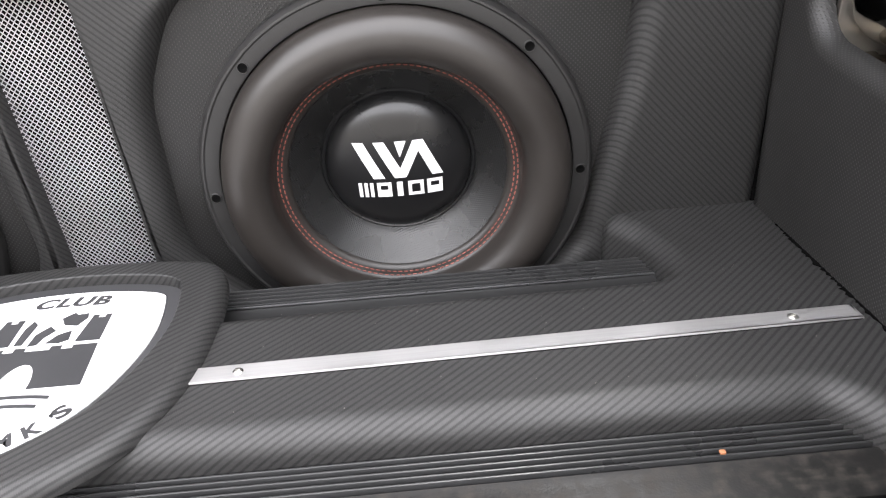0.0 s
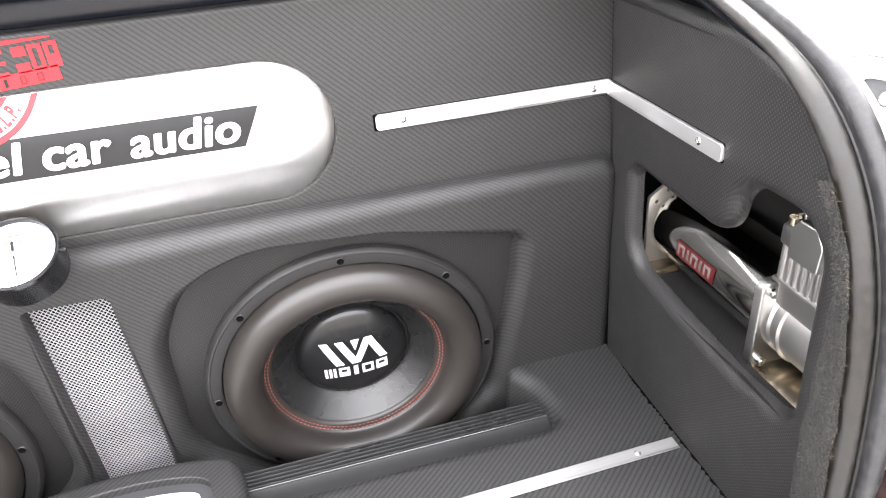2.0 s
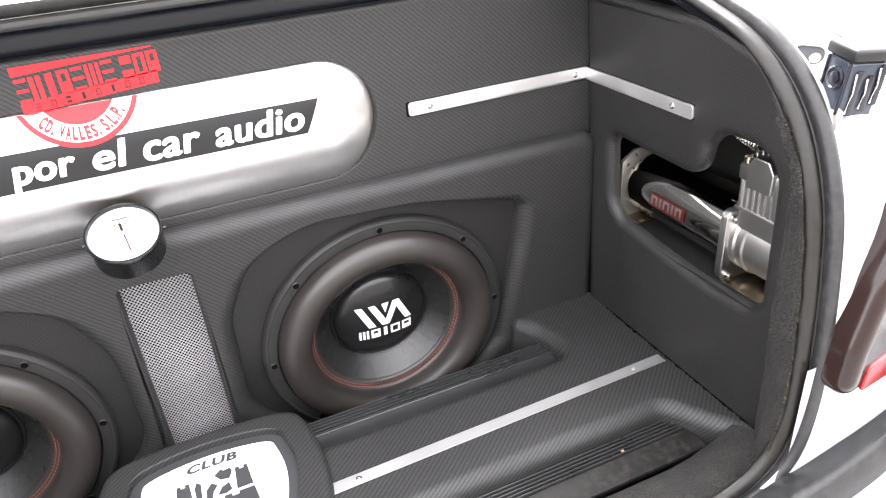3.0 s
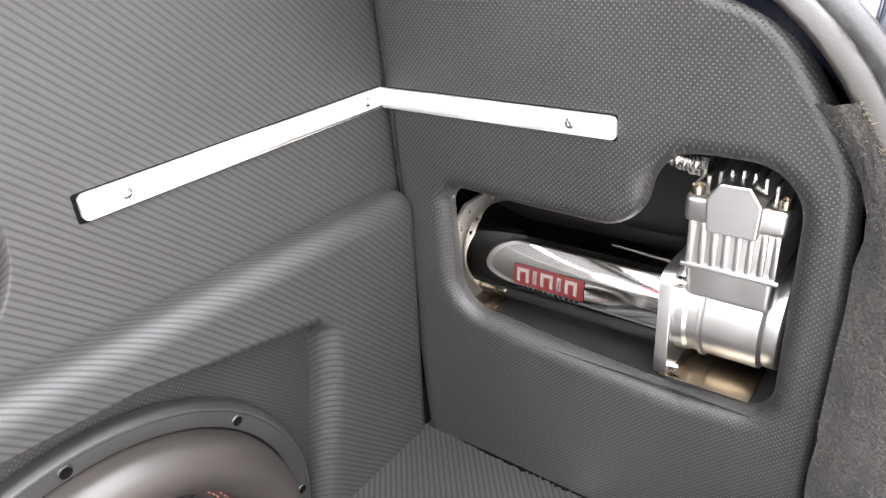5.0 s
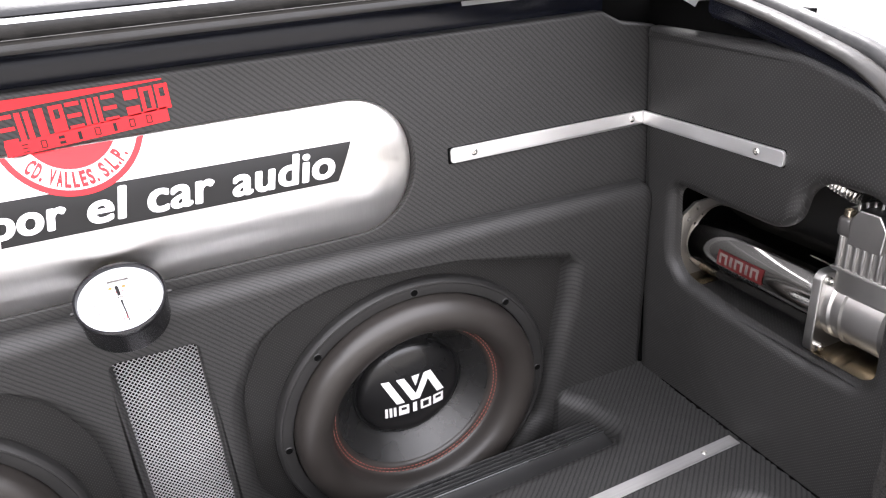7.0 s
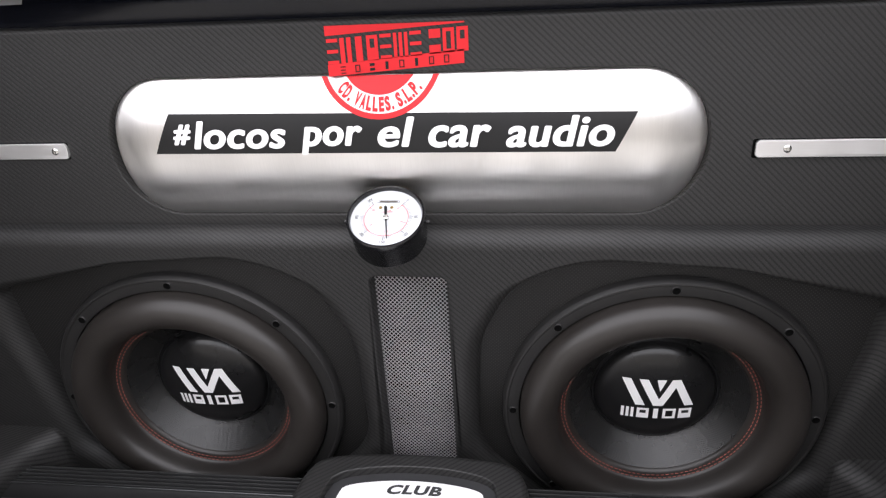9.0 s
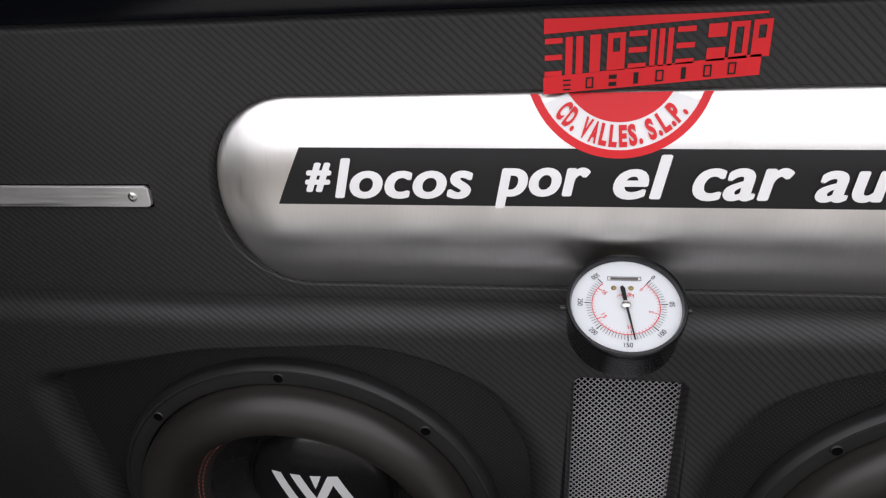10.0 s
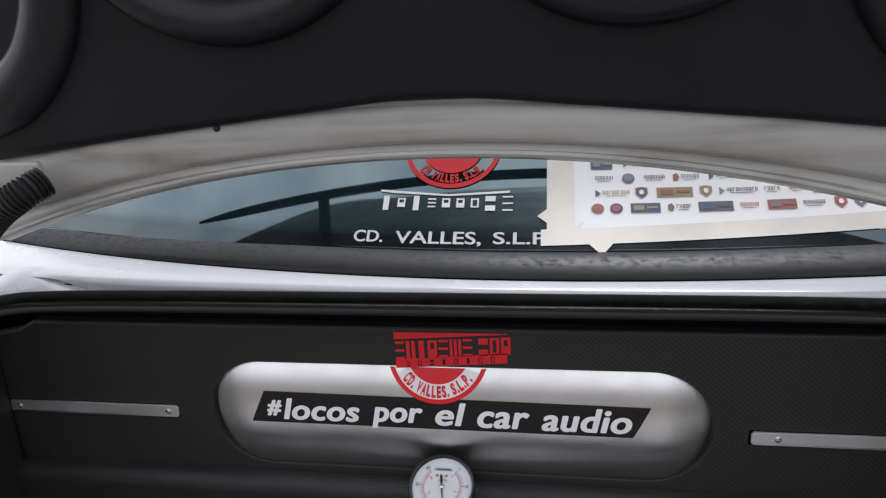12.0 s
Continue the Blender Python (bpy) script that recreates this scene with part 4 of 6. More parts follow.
    cover = fillet([(-0.2585, 0.0700), (-0.2285, 0.0700), (-0.2270, 0.0920), (-0.2345, 0.1030), (-0.2520, 0.1030), (-0.2595, 0.0920)], 0.002, 3)
    part("head_cover", board(cover, -0.02, 0.0045, 0.0014, lambda u, v, w: Vector((ax - 0.0395 - w, u, az + v)), seg=3), CAST, c)
    for i in range(9):
        y = -0.2700 + i * 0.0066
        tall = 0.105 - 60 * (y + 0.2435) ** 2 * 0.28
        part("top_fin", solid(ax - 0.030, ax + 0.036, y - 0.0013, y + 0.0013, az + 0.0900, az + tall + 0.003, 0.0006, 1), CAST, c)
    for y in (-0.2695, -0.2195):
        part("bolt", turn(lathe([(0.0044, 0.0), (0.0044, 0.0055), (0.0024, 0.0055), (0.0022, 0.0040), (0, 0.0040)], 14), pose(ax - 0.034, y, az + 0.0908)), WARM, c)
    # braided hose from the head
    pts = soften([(ax - 0.018, -0.218, az + 0.103), (ax - 0.018, -0.204, az + 0.104), (ax - 0.016, -0.180, az + 0.110), (ax, -0.120, az + 0.125)], 3, closed=False)
    part("hose_nut", turn(lathe([(0.0, 0.0), (0.0072, 0.0), (0.0072, 0.012), (0.0055, 0.013), (0.0055, 0.02), (0, 0.02)], 6), pose(ax - 0.018, -0.2205, az + 0.103, -90, 0, 0)), STEEL, c, angle=20)
    part("hose", ribbed(pts, 0.0052, 0.0074, 0.0040, 12), STEEL, c, "short braided metal hose", angle=60)

    def on_motor(u, v, w):
        """u along the motor, v round it from level, both in metres; w off the skin."""
        q = v / r
        return Vector((ax - (r + 0.0004 + w) * math.cos(q), u, mz + (r + 0.0004 + w) * math.sin(q)))

    label = part("label", sliced([(-0.147, -0.0040), (-0.088, -0.0040), (-0.088, 0.0125), (-0.147, 0.0125)], 8, on_motor, 0.0003), LABEL_RED, c, "red maker's label with pale bars")
    x = -0.0910
    for i, wide in enumerate((0.0105, 0.0035, 0.0105, 0.0035, 0.0100)):
        x0, x1 = x - wide, x
        x -= wide + 0.0032
        marks = bmesh.new()
        for a, b in (((x0, x0 + 0.0028), (-0.0010, 0.0100)), ((x1 - 0.0028, x1), (-0.0010, 0.0100)), ((x0, x1), (0.0072, 0.0100))):
            add(marks, sliced([(a[0], b[0]), (a[1], b[0]), (a[1], b[1]), (a[0], b[1])], 3, on_motor, 0.0007))
        part("mark", marks, TINT, label)
    tick_row = bmesh.new()
    for i in range(12):
        u = -0.091 - i * 0.0044
        add(tick_row, sliced([(u - 0.0026, -0.0085), (u, -0.0085), (u, -0.0065), (u - 0.0026, -0.0065)], 1, on_motor, 0.0005))
    tagged(part("small_mark", tick_row, INK, label), kind="stuff")
    return c


compressor()

# ---- fitted floor: the wrapped cover, two amplifiers, a trim bar and the club emblem ----
FLOOR = 0.0850
ALU_DULL = brushed("dull_brushed_aluminium", (0.50, 0.495, 0.49), 0.6, (0.03, 1, 1), 900.0, 0.000012)


def on_floor(u, v, w):
    return Vector((u, v, w))


right_half = [(0.6100, 0.0300, 0.020), (0.4480, 0.0300, 0.020), (0.4490, -0.0080, 0.010), (0.4650, -0.0360, 0.05), (0.4715, -0.0660, 0.05), (0.4700, -0.0975, 0.022), (0.160, -0.1010, 0.02)]
front_half = [(0.490, -0.2285, 0.04), (0.516, -0.2275, 0.028), (0.533, -0.2570, 0.04), (0.556, -0.2920, 0.03), (0.575, -0.325, 0.022), (0.6100, -0.325, 0.020)]
outline = right_half + [(mirrored(x), y, r) for x, y, r in reversed(right_half)]
outline += [(mirrored(x), y, r) for x, y, r in reversed(front_half)] + front_half
floor_outline = fillet(outline, 0.01, 7)
cover_thing = single("floor_cover", board(floor_outline, -0.058, FLOOR, 0.017, on_floor, seg=8), TWILL_FLOOR, "black carbon-look vinyl floor cover with soft rounded edges", "floor cover", angle=60)
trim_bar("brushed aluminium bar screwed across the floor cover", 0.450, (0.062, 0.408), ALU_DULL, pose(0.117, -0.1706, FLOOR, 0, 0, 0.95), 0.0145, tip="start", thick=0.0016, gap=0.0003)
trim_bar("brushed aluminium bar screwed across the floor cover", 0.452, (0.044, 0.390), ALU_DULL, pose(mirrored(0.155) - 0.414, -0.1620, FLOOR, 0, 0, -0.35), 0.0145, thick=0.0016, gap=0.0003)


DUSTY_PLATE = dusty("dusty_black_plate", (0.008, 0.0077, 0.0074), (0.028, 0.0245, 0.021))
DUSTY_PLATE.node_tree.nodes["Principled BSDF"].inputs["Specular IOR Level"].default_value = 0.14


LIP = plain("satin_black_metal", (0.0075, 0.0075, 0.0077), 0.5, grain=700.0, depth=0.00004)


def amplifier(label, x0, x1, y0, y1, z, n, lip):
    amp = thing("amplifier", label, "amplifier", "amplifiers under the floor cover")
    part("body", solid(x0, x1, y0 - lip, y1, -0.058, z - 0.0085, 0.002), VOID, amp)
    pitch = (y1 - y0) / n
    for i in range(n):
        y = y0 + (i + 0.5) * pitch
        part("rib", solid(x0 + 0.002, x1 - 0.002, y - pitch * 0.17, y + pitch * 0.17, z - 0.0095, z + 0.0005, 0.0007, 2), RIB, amp)
    if lip:
        bm = bmesh.new()
        prof = [(y0 - 0.001, z - 0.001), (y0 - 0.0035, z - 0.0022), (y0 - lip * 0.30, z - 0.0028), (y0 - lip * 0.75, z - 0.0052), (y0 - lip * 0.95, z - 0.0068), (y0 - lip, z - 0.012), (y0 - lip, z - 0.02)]
        rows = [[bm.verts.new((x, y, zz)) for y, zz in prof] for x in (x0, x1)]
        for a, b, cc, d in zip(rows[0], rows[0][1:], rows[1][1:], rows[1]):
            bm.faces.new((a, b, cc, d))
        part("lip", bm, LIP if y1 > -0.1 else DUSTY_PLATE, amp, "smooth black front lip")
        if y1 > -0.1:
            part("edge_bead", tube([(x0, y0 - 0.0012, z + 0.0003), (x1, y0 - 0.0012, z + 0.0003)], 0.0008, 8), BEAD, amp, "thin bright machined edge")
    return amp


amplifier("black ribbed aluminium amplifier sunk beside the subwoofers", mirrored(0.478), 0.478, -0.0660, -0.0400, 0.0650, 5, 0.048)
amplifier("black ribbed aluminium amplifier sunk at the trunk sill", mirrored(0.535), 0.535, -0.2515, -0.2240, 0.0640, 6, 0.028)


def club_emblem():
    e = thing("club_emblem", "padded black vinyl plaque with white club shield, on the floor cover", "emblem")
    cx = 0.0415
    half = [(0.0, -0.0235), (0.055, -0.0262), (0.098, -0.0335), (0.1110, -0.058), (0.1155, -0.108), (0.1135, -0.162), (0.101, -0.207), (0.066, -0.251), (0.0, -0.274)]
    loop = [(cx + x, y) for x, y in half] + [(cx - x, y) for x, y in reversed(half[1:-1])]
    pad = [Vector(p[:2]) for p in soften([Vector((x, y, 0)) for x, y in loop], 3)]
    half_w = [(0.0, -0.0590), (0.035, -0.0615), (0.0665, -0.0690), (0.0700, -0.080), (0.0740, -0.110), (0.0715, -0.138), (0.0625, -0.170), (0.0490, -0.196), (0.0225, -0.219), (0.0, -0.232)]
    lw = [(cx + x, y) for x, y in half_w] + [(cx - x, y) for x, y in reversed(half_w[1:-1])]
    white = [Vector(p[:2]) for p in soften([Vector((x, y, 0)) for x, y in lw], 2)]
    part("pad", board(pad, 0.0, 0.0130, 0.011, on_pad, [grown(white, 0.0120)], 0.0015, seg=8), TWILL_FLOOR, e, "padded carbon-look vinyl rim", angle=60)
    part("tray", flat_shape(grown(white, 0.0130), on_pad, 0.0, thick=0.0042), GREY_INK, e, "sunken charcoal field")
    shield = part("shield", flat_shape(white, on_pad, 0.0043, thick=0.0012), WHITE, e, "white shield")
    top = 0.0056

    def here(u, v, w):
        return on_pad(cx + u, -0.15 + v, top + w)

    part("word", lettering("CLUB", 0.0525, 0.0125, lambda u, v, w: here(u + 0.0025, 0.0785 + v - 1.6 * u * u, w), 0.0002, bold=0.045, shear=0.2, spacing=1.1), GREY_INK, shield, "charcoal lettering")
    castle = [[(-0.0430, -0.0175), (0.0430, -0.0175), (0.0385, 0.0250), (0.0225, 0.0250), (0.0225, 0.0215), (0.0155, 0.0215), (0.0155, 0.0255), (0.0080, 0.0255), (0.0080, 0.0215), (-0.0080, 0.0215), (-0.0080, 0.0255), (-0.0155, 0.0255), (-0.0155, 0.0215), (-0.0225, 0.0215), (-0.0225, 0.0250), (-0.0385, 0.0250)]]
    for s in (-1, 1):
        tower = [(s * 0.0215, 0.0285), (s * 0.0382, 0.0285), (s * 0.0362, 0.0590), (s * 0.0322, 0.0590), (s * 0.0322, 0.0555), (s * 0.0278, 0.0555), (s * 0.0278, 0.0590), (s * 0.0235, 0.0590)]
        castle.append(tower if s > 0 else tower[::-1])
    castle += [[(0.0022, 0.0575), (0.0090, 0.0640), (0.0120, 0.0610), (0.0190, 0.0620), (0.0205, 0.0560), (0.0165, 0.0470), (0.0070, 0.0490)],
               [(-0.0085, 0.0400), (-0.0020, 0.0490), (0.0040, 0.0430), (-0.0010, 0.0360), (-0.0030, 0.0280), (-0.0090, 0.0270)],
               [(0.0020, 0.0290), (0.0070, 0.0380), (0.0150, 0.0420), (0.0170, 0.0310), (0.0110, 0.0280)],
               [(-0.0185, 0.0290), (-0.0130, 0.0290), (-0.0120, 0.0520), (-0.0165, 0.0570), (-0.0190, 0.0480)]]
    for k, outline in enumerate(castle):
        part("castle", flat_shape([Vector(p) for p in outline], here, 0.0001, thick=0.0002), GREY_INK, shield, "charcoal castle wall" if k == 0 else "charcoal castle tower")
    arch = [(0.0105 * math.cos(q), -0.0176 + 0.0240 * math.sin(q)) for q in (math.pi * k / 20 for k in range(21))]
    part("arch", bar_shapes([arch], here, 0.0006), WHITE, shield, "white arched gate")
    for half_wide, v0 in ((0.0285, -0.0265), (0.0240, -0.0345)):
        wave = []
        n = 12
        for k in range(n):
            a, b = half_wide * (2 * k / n - 1), half_wide * (2 * (k + 1) / n - 1)
            wave.append([(a, v0 - 3.6 * a * a - 0.0032 + 0.004), (b, v0 - 3.6 * b * b - 0.0032 + 0.004), (b, v0 - 3.6 * b * b + 0.004), (a, v0 - 3.6 * a * a + 0.004)])
        part("wave", bar_shapes(wave, here, 0.0003), GREY_INK, shield)
    for text, x, y, deg in (("M", 0.0175, -0.0620, 24), ("K", 0.0305, -0.0540, 36), ("'", 0.0368, -0.0440, 44), ("S", 0.0415, -0.0410, 50)):
        m = Matrix.Rotation(radians(deg), 2)
        part("word", lettering(text, 0.0020 if text == "'" else 0.0100, 0.004 if text == "'" else 0.0115, lambda u, v, w: here(*(m @ Vector((u, v)) + Vector((x, y))), w), 0.0002, bold=0.045), GREY_INK, shield)
    return e


def on_pad(u, v, w):
    return Vector((u, v - 0.0025, FLOOR + w - 0.0032))


club_emblem()

# torn gap where the cover meets the side trim, and lint on the vinyl
rng = random.Random(11)
solid_seed = solid(-0.0005, 0.0005, -0.0005, 0.0005, -0.0003, 0.0003)


# a ragged black strip whose colour stands for the shade in the gap
def ragged(flipped):
    bm, y, last = bmesh.new(), -0.006, None
    while y > -0.296:
        wide = (0.0006 + max(0.0, rng.gauss(0.0009, 0.0010))) * min(1.0, max(0.0, (-0.035 - y) / 0.03))
        x0 = side_x(FLOOR) - wide
        x1 = side_x(FLOOR) + 0.002
        row = [bm.verts.new((mirrored(x) if flipped else x, y, FLOOR + 0.0006 + dz)) for x, dz in ((x0, 0.0), ((x0 + x1) / 2, 0.0012), (x1, 0.0016))]
        if last:
            bm.faces.new((last[0], last[1], row[1], row[0]))
            bm.faces.new((last[1], last[2], row[2], row[1]))
        last = row
        y -= rng.uniform(0.0012, 0.0035)
    return bm


for flipped in (False, True):
    part("torn_gap", ragged(flipped), VOID, cover_thing, "ragged black strip drawn as the dark torn gap along the joint")
lint = bmesh.new()
for i in range(34):
    x, y = rng.uniform(0.15, 0.54), rng.uniform(-0.215, -0.085)
    add_copy(lint, solid_seed, pose(x, y, FLOOR + 0.0003, rng.uniform(0, 90), rng.uniform(0, 90), rng.uniform(0, 360)) @ Matrix.Diagonal((rng.uniform(0.3, 1.0), rng.uniform(0.2, 0.5), 0.4, 1)))
single("lint", lint, TINT, "pale specks of lint scattered on the floor cover", "lint", kind="stuff")
crumb = solid(0.4445, 0.4480, -0.2515, -0.2485, 0.0664, 0.0682, 0.0008, 2)
single("crumb", crumb, plain("orange_crumb", (0.30, 0.12, 0.05), 0.7), "small orange-brown crumb lying on the amplifier ribs", "crumb")

# ---- the car round the trunk: sill felt, weather seal, white body, window, lid ----
car = thing("car", "white saloon car with its trunk lid open", "car")

# the opening's edge on the right, from the rear deck round to the sill
edge = [(0.30, -0.026, 0.549), (0.44, -0.026, 0.548), (0.505, -0.038, 0.549), (0.540, -0.075, 0.541), (0.549, -0.140, 0.526), (0.549, -0.205, 0.508), (0.548, -0.255, 0.492),
        (0.550, -0.292, 0.462), (0.552, -0.320, 0.420), (0.550, -0.344, 0.365), (0.549, -0.355, 0.300), (0.551, -0.360, 0.230), (0.550, -0.362, 0.165), (0.540, -0.362, 0.115), (0.505, -0.362, 0.085), (0.44, -0.362, 0.072)]
right_edge = soften(edge, 2, closed=False)
left_edge = [Vector((mirrored(p.x), p.y, p.z)) for p in reversed(right_edge)]
seal_line = right_edge + left_edge


def seal_sheet(profile, keep=lambda p: True):
    """A rubber section swept along the opening's edge; profile gives (outwards, off the opening)."""
    bm, rows, n = bmesh.new(), [], len(seal_line)
    centre = Vector((MID, -0.2, 0.3))
    for i, p in enumerate(seal_line):
        s = 1 if p.x > MID else -1
        way = (seal_line[(i + 1) % n] - seal_line[i - 1]).normalized()
        f = min(1.0, max(0.0, (p.z - 0.42) / 0.1))
        up = Vector((-0.55 * s, -0.8, 0.2)).lerp(Vector((0, -0.3, 1)), f).normalized()
        out = way.cross(up).normalized()
        if out.dot(p - centre) < 0:
            out = -out
        off = out.cross(way).normalized()
        if off.dot(up) < 0:
            off = -off
        deck = 0.006
        slim = 1.0 - 0.15 * min(1.0, max(0.0, (p.y + 0.12) / 0.06))
        rows.append([bm.verts.new(p + ((a if a > 0 else a * slim) + deck) * out + b * off) for a, b in profile])
    for i, (a, b) in enumerate(zip(rows, rows[1:] + rows[:1])):
        for k in range(len(profile) - 1):
            if keep(seal_line[i]):
                bm.faces.new((a[k], a[k + 1], b[k + 1], b[k]))
    bmesh.ops.delete(bm, geom=[v for v in bm.verts if not v.link_faces], context="VERTS")
    return bm


bulb = [(-0.0040, -0.0040), (-0.0034, -0.0052), (-0.0022, -0.0056), (-0.0012, -0.0050)]
part("weather_seal", seal_sheet(bulb), GASKET, car, "black rubber groove of the weather seal", angle=70)
flap = [(-0.0168, -0.0075), (-0.0182, -0.0060), (-0.0176, -0.0040), (-0.0152, -0.0014), (-0.0122, -0.0002), (-0.0082, -0.0002), (-0.0056, -0.0010), (-0.0044, -0.0026), (-0.0039, -0.0050)]
part("seal_lip", seal_sheet(flap, lambda p: p.y < -0.09), BAND, car, "rounded dusty brown rubber inner lip", angle=60)
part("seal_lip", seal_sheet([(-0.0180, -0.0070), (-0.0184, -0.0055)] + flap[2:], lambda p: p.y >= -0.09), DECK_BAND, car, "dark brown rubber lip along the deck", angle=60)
part("seal_skirt", seal_sheet([(-0.0168, -0.0074), (-0.0060, -0.0110), (-0.0030, -0.0220), (0.006, -0.030), (0.030, -0.036), (0.036, -0.060), (0.036, -0.120)], lambda p: p.y < -0.09), NAVY, car, "dark blue painted flange below the seal", angle=70)
back = [(-0.0014, -0.0056), (-0.0004, -0.0004), (0.0016, 0.0026), (0.0048, 0.0040), (0.0084, 0.0034), (0.0112, 0.0008), (0.0124, -0.0030), (0.0126, -0.009)]
part("seal_edge", seal_sheet(back, lambda p: p.y < -0.09), OUTER_LIP, car, "grey rubber outer lip", angle=70)
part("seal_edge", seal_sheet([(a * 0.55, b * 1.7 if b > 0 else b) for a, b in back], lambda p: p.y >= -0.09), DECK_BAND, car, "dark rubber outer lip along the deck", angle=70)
for at in (-0.0146, -0.0128, -0.0110):
    ridge = [(at - 0.0003, -0.0016), (at, 0.0003), (at + 0.0003, -0.0016)]
    part("seal_ridge", seal_sheet(ridge, lambda p: p.y >= -0.06), BAND, car, "thin brown moulded ridge")


def flip(line):
    return [Vector((mirrored(p.x), p.y, p.z)) for p in line]


# felt on the inside of the opening's edge, from under the top corner down and along the sill
felt_out = [p + Vector((-0.010, 0.006, -0.003)) for p in right_edge if p.y < -0.303 and p.z > 0.1]
felt_in = []
for p in felt_out:
    f = min(1.0, max(0.0, (0.45 - p.z) / 0.08))
    felt_in.append(Vector((side_x(p.z) - 0.013, -0.270 - 0.044 * math.sin(f * math.pi / 2), p.z - 0.004)))
rng = random.Random(8)
FUZZ = plain("pale_felt_hair", (0.030, 0.027, 0.023), 0.95)
rows = []
for f in np.linspace(0, 1, 9):
    rows.append([a.lerp(b, f) + Vector((-0.004 * math.sin(math.pi * f) + rng.uniform(-0.0012, 0.0012), rng.uniform(-0.0012, 0.0012), 0)) for a, b in zip(felt_out, felt_in)])
fray = bmesh.new()
for a, b in zip(felt_out, felt_out[1:]):
    for k in range(16):
        p = a.lerp(b, rng.random()) + Vector((0, 0.002, 0))
        q = p + Vector((rng.uniform(-0.004, 0.001), rng.uniform(-0.0045, -0.001), rng.uniform(-0.003, 0.003)))
        s = Vector((0, 0, rng.uniform(0.00015, 0.0004)))
        fray.faces.new([fray.verts.new(v) for v in (p - s, p + s, q)])
fuzz = bmesh.new()
for i in range(2600):
    k, r = rng.randrange(len(felt_out) - 1), rng.randrange(len(rows) - 1)
    p = rows[r][k].lerp(rows[r + 1][k], rng.random()).lerp(rows[r][k + 1].lerp(rows[r + 1][k + 1], rng.random()), rng.random())
    q = p + Vector((rng.uniform(-0.0024, -0.0004), rng.uniform(-0.0024, 0.0018), rng.uniform(-0.0022, 0.0022)))
    s = Vector((rng.uniform(-1, 1), rng.uniform(-1, 1), rng.uniform(-1, 1))) * 0.0003
    fuzz.faces.new([fuzz.verts.new(v) for v in (p - s, p + s, q)])
for name, lines in (("felt_trim", rows), ("felt_trim", [flip(r) for r in rows])):
    strip = part(name, loft(lines), FELT, car, "dusty dark felt trim with frayed edge", angle=80)
    if lines is rows:
        tagged(part("fuzz", fuzz, FUZZ, strip, "short felt hairs"), kind="stuff")
        tagged(part("fray", fray, FIBRE, strip, "loose felt fibres"), kind="stuff")
sill_lines = []
for y, z in ((-0.281, 0.045), (-0.284, 0.060), (-0.296, 0.070), (-0.325, 0.078), (-0.352, 0.076), (-0.366, 0.060)):
    sill_lines.append([Vector((x, y - 0.004 * math.sin(3 * (x - MID)) ** 2, z + (0.030 * max(0.0, (abs(x - MID) - 0.43) / 0.09) ** 2))) for x in np.linspace(mirrored(0.556), 0.556, 41)])
part("sill_felt", loft(sill_lines), FELT, car, "dusty grey felt over the trunk sill", angle=80)


def body_side(flipper):
    sel = [p for p in right_edge if p.x > 0.5]
    lines = []
    for off in ((0.009, -0.004, -0.012), (0.018, -0.007, -0.003), (0.026, -0.009, -0.006), (0.06, -0.010, -0.022), (0.11, -0.012, -0.040), (0.16, -0.008, -0.07), (0.21, 0.01, -0.13)):
        row = []
        for p in sel:
            # behind the shoulder the sheet runs out sideways; down the back it faces rearwards
            low_part = min(1.0, max(0.0, (0.48 - p.z) / 0.1))
            back = min(1.0, max(0.0, (p.x - 0.44) / 0.1))
            dx = off[0] * back
            dy = off[1] * (0.3 + low_part) + (1 - back) * off[0] * 0.0
            dz = off[2] * (1 - low_part) + (0.002 if off[0] < 0.03 else -0.01) * low_part
            row.append(flipper(p + Vector((dx, dy, dz))))
        lines.append(row)
    return loft(lines)


part("quarter_panel", body_side(lambda p: p), PAINT, car, "glossy white painted body side", angle=70)
part("quarter_panel", body_side(lambda p: Vector((mirrored(p.x), p.y, p.z))), PAINT, car, "glossy white painted body side", angle=70)


# rear deck strip, window gasket and window
def bowed(x, y, k, x0):
    return y + k * (x - x0) ** 2


XS = np.linspace(-0.56, 0.66, 49)


def deck_line(y, z, k, x0, rise=0.0):
    return [Vector((x, bowed(x, y, k, x0), z + rise * (x - MID) ** 2)) for x in XS]


def lip_line(y, z):
    """The deck's front lip, drawn back and up at both corners, where the seal turns away."""
    out = []
    for p in deck_line(y, z, 0.07, 0.25):
        f = min(1.0, max(0.0, (abs(p.x - MID) - 0.40) / 0.06))
        out.append(Vector((p.x, p.y + 0.004 * f, max(p.z, p.z + (0.5560 - p.z) * f))))
    return out


deck = [lip_line(-0.010, 0.538), lip_line(-0.0145, 0.551), lip_line(-0.0125, 0.5560), lip_line(-0.0070, 0.5578), deck_line(0.000, 0.5588, 0.12, 0.22), deck_line(0.010, 0.5596, 0.20, 0.18), deck_line(0.020, 0.5596, 0.24, 0.17)]
part("gutter", loft([[Vector((x, y, z)) for x in np.linspace(mirrored(0.515), 0.515, 25)] for y, z in ((0.0145, 0.490), (0.0150, 0.516), (0.0120, 0.530), (0.0040, 0.543), (-0.012, 0.5475))]), NAVY, car, "glossy dark blue painted gutter above the panel", angle=70)


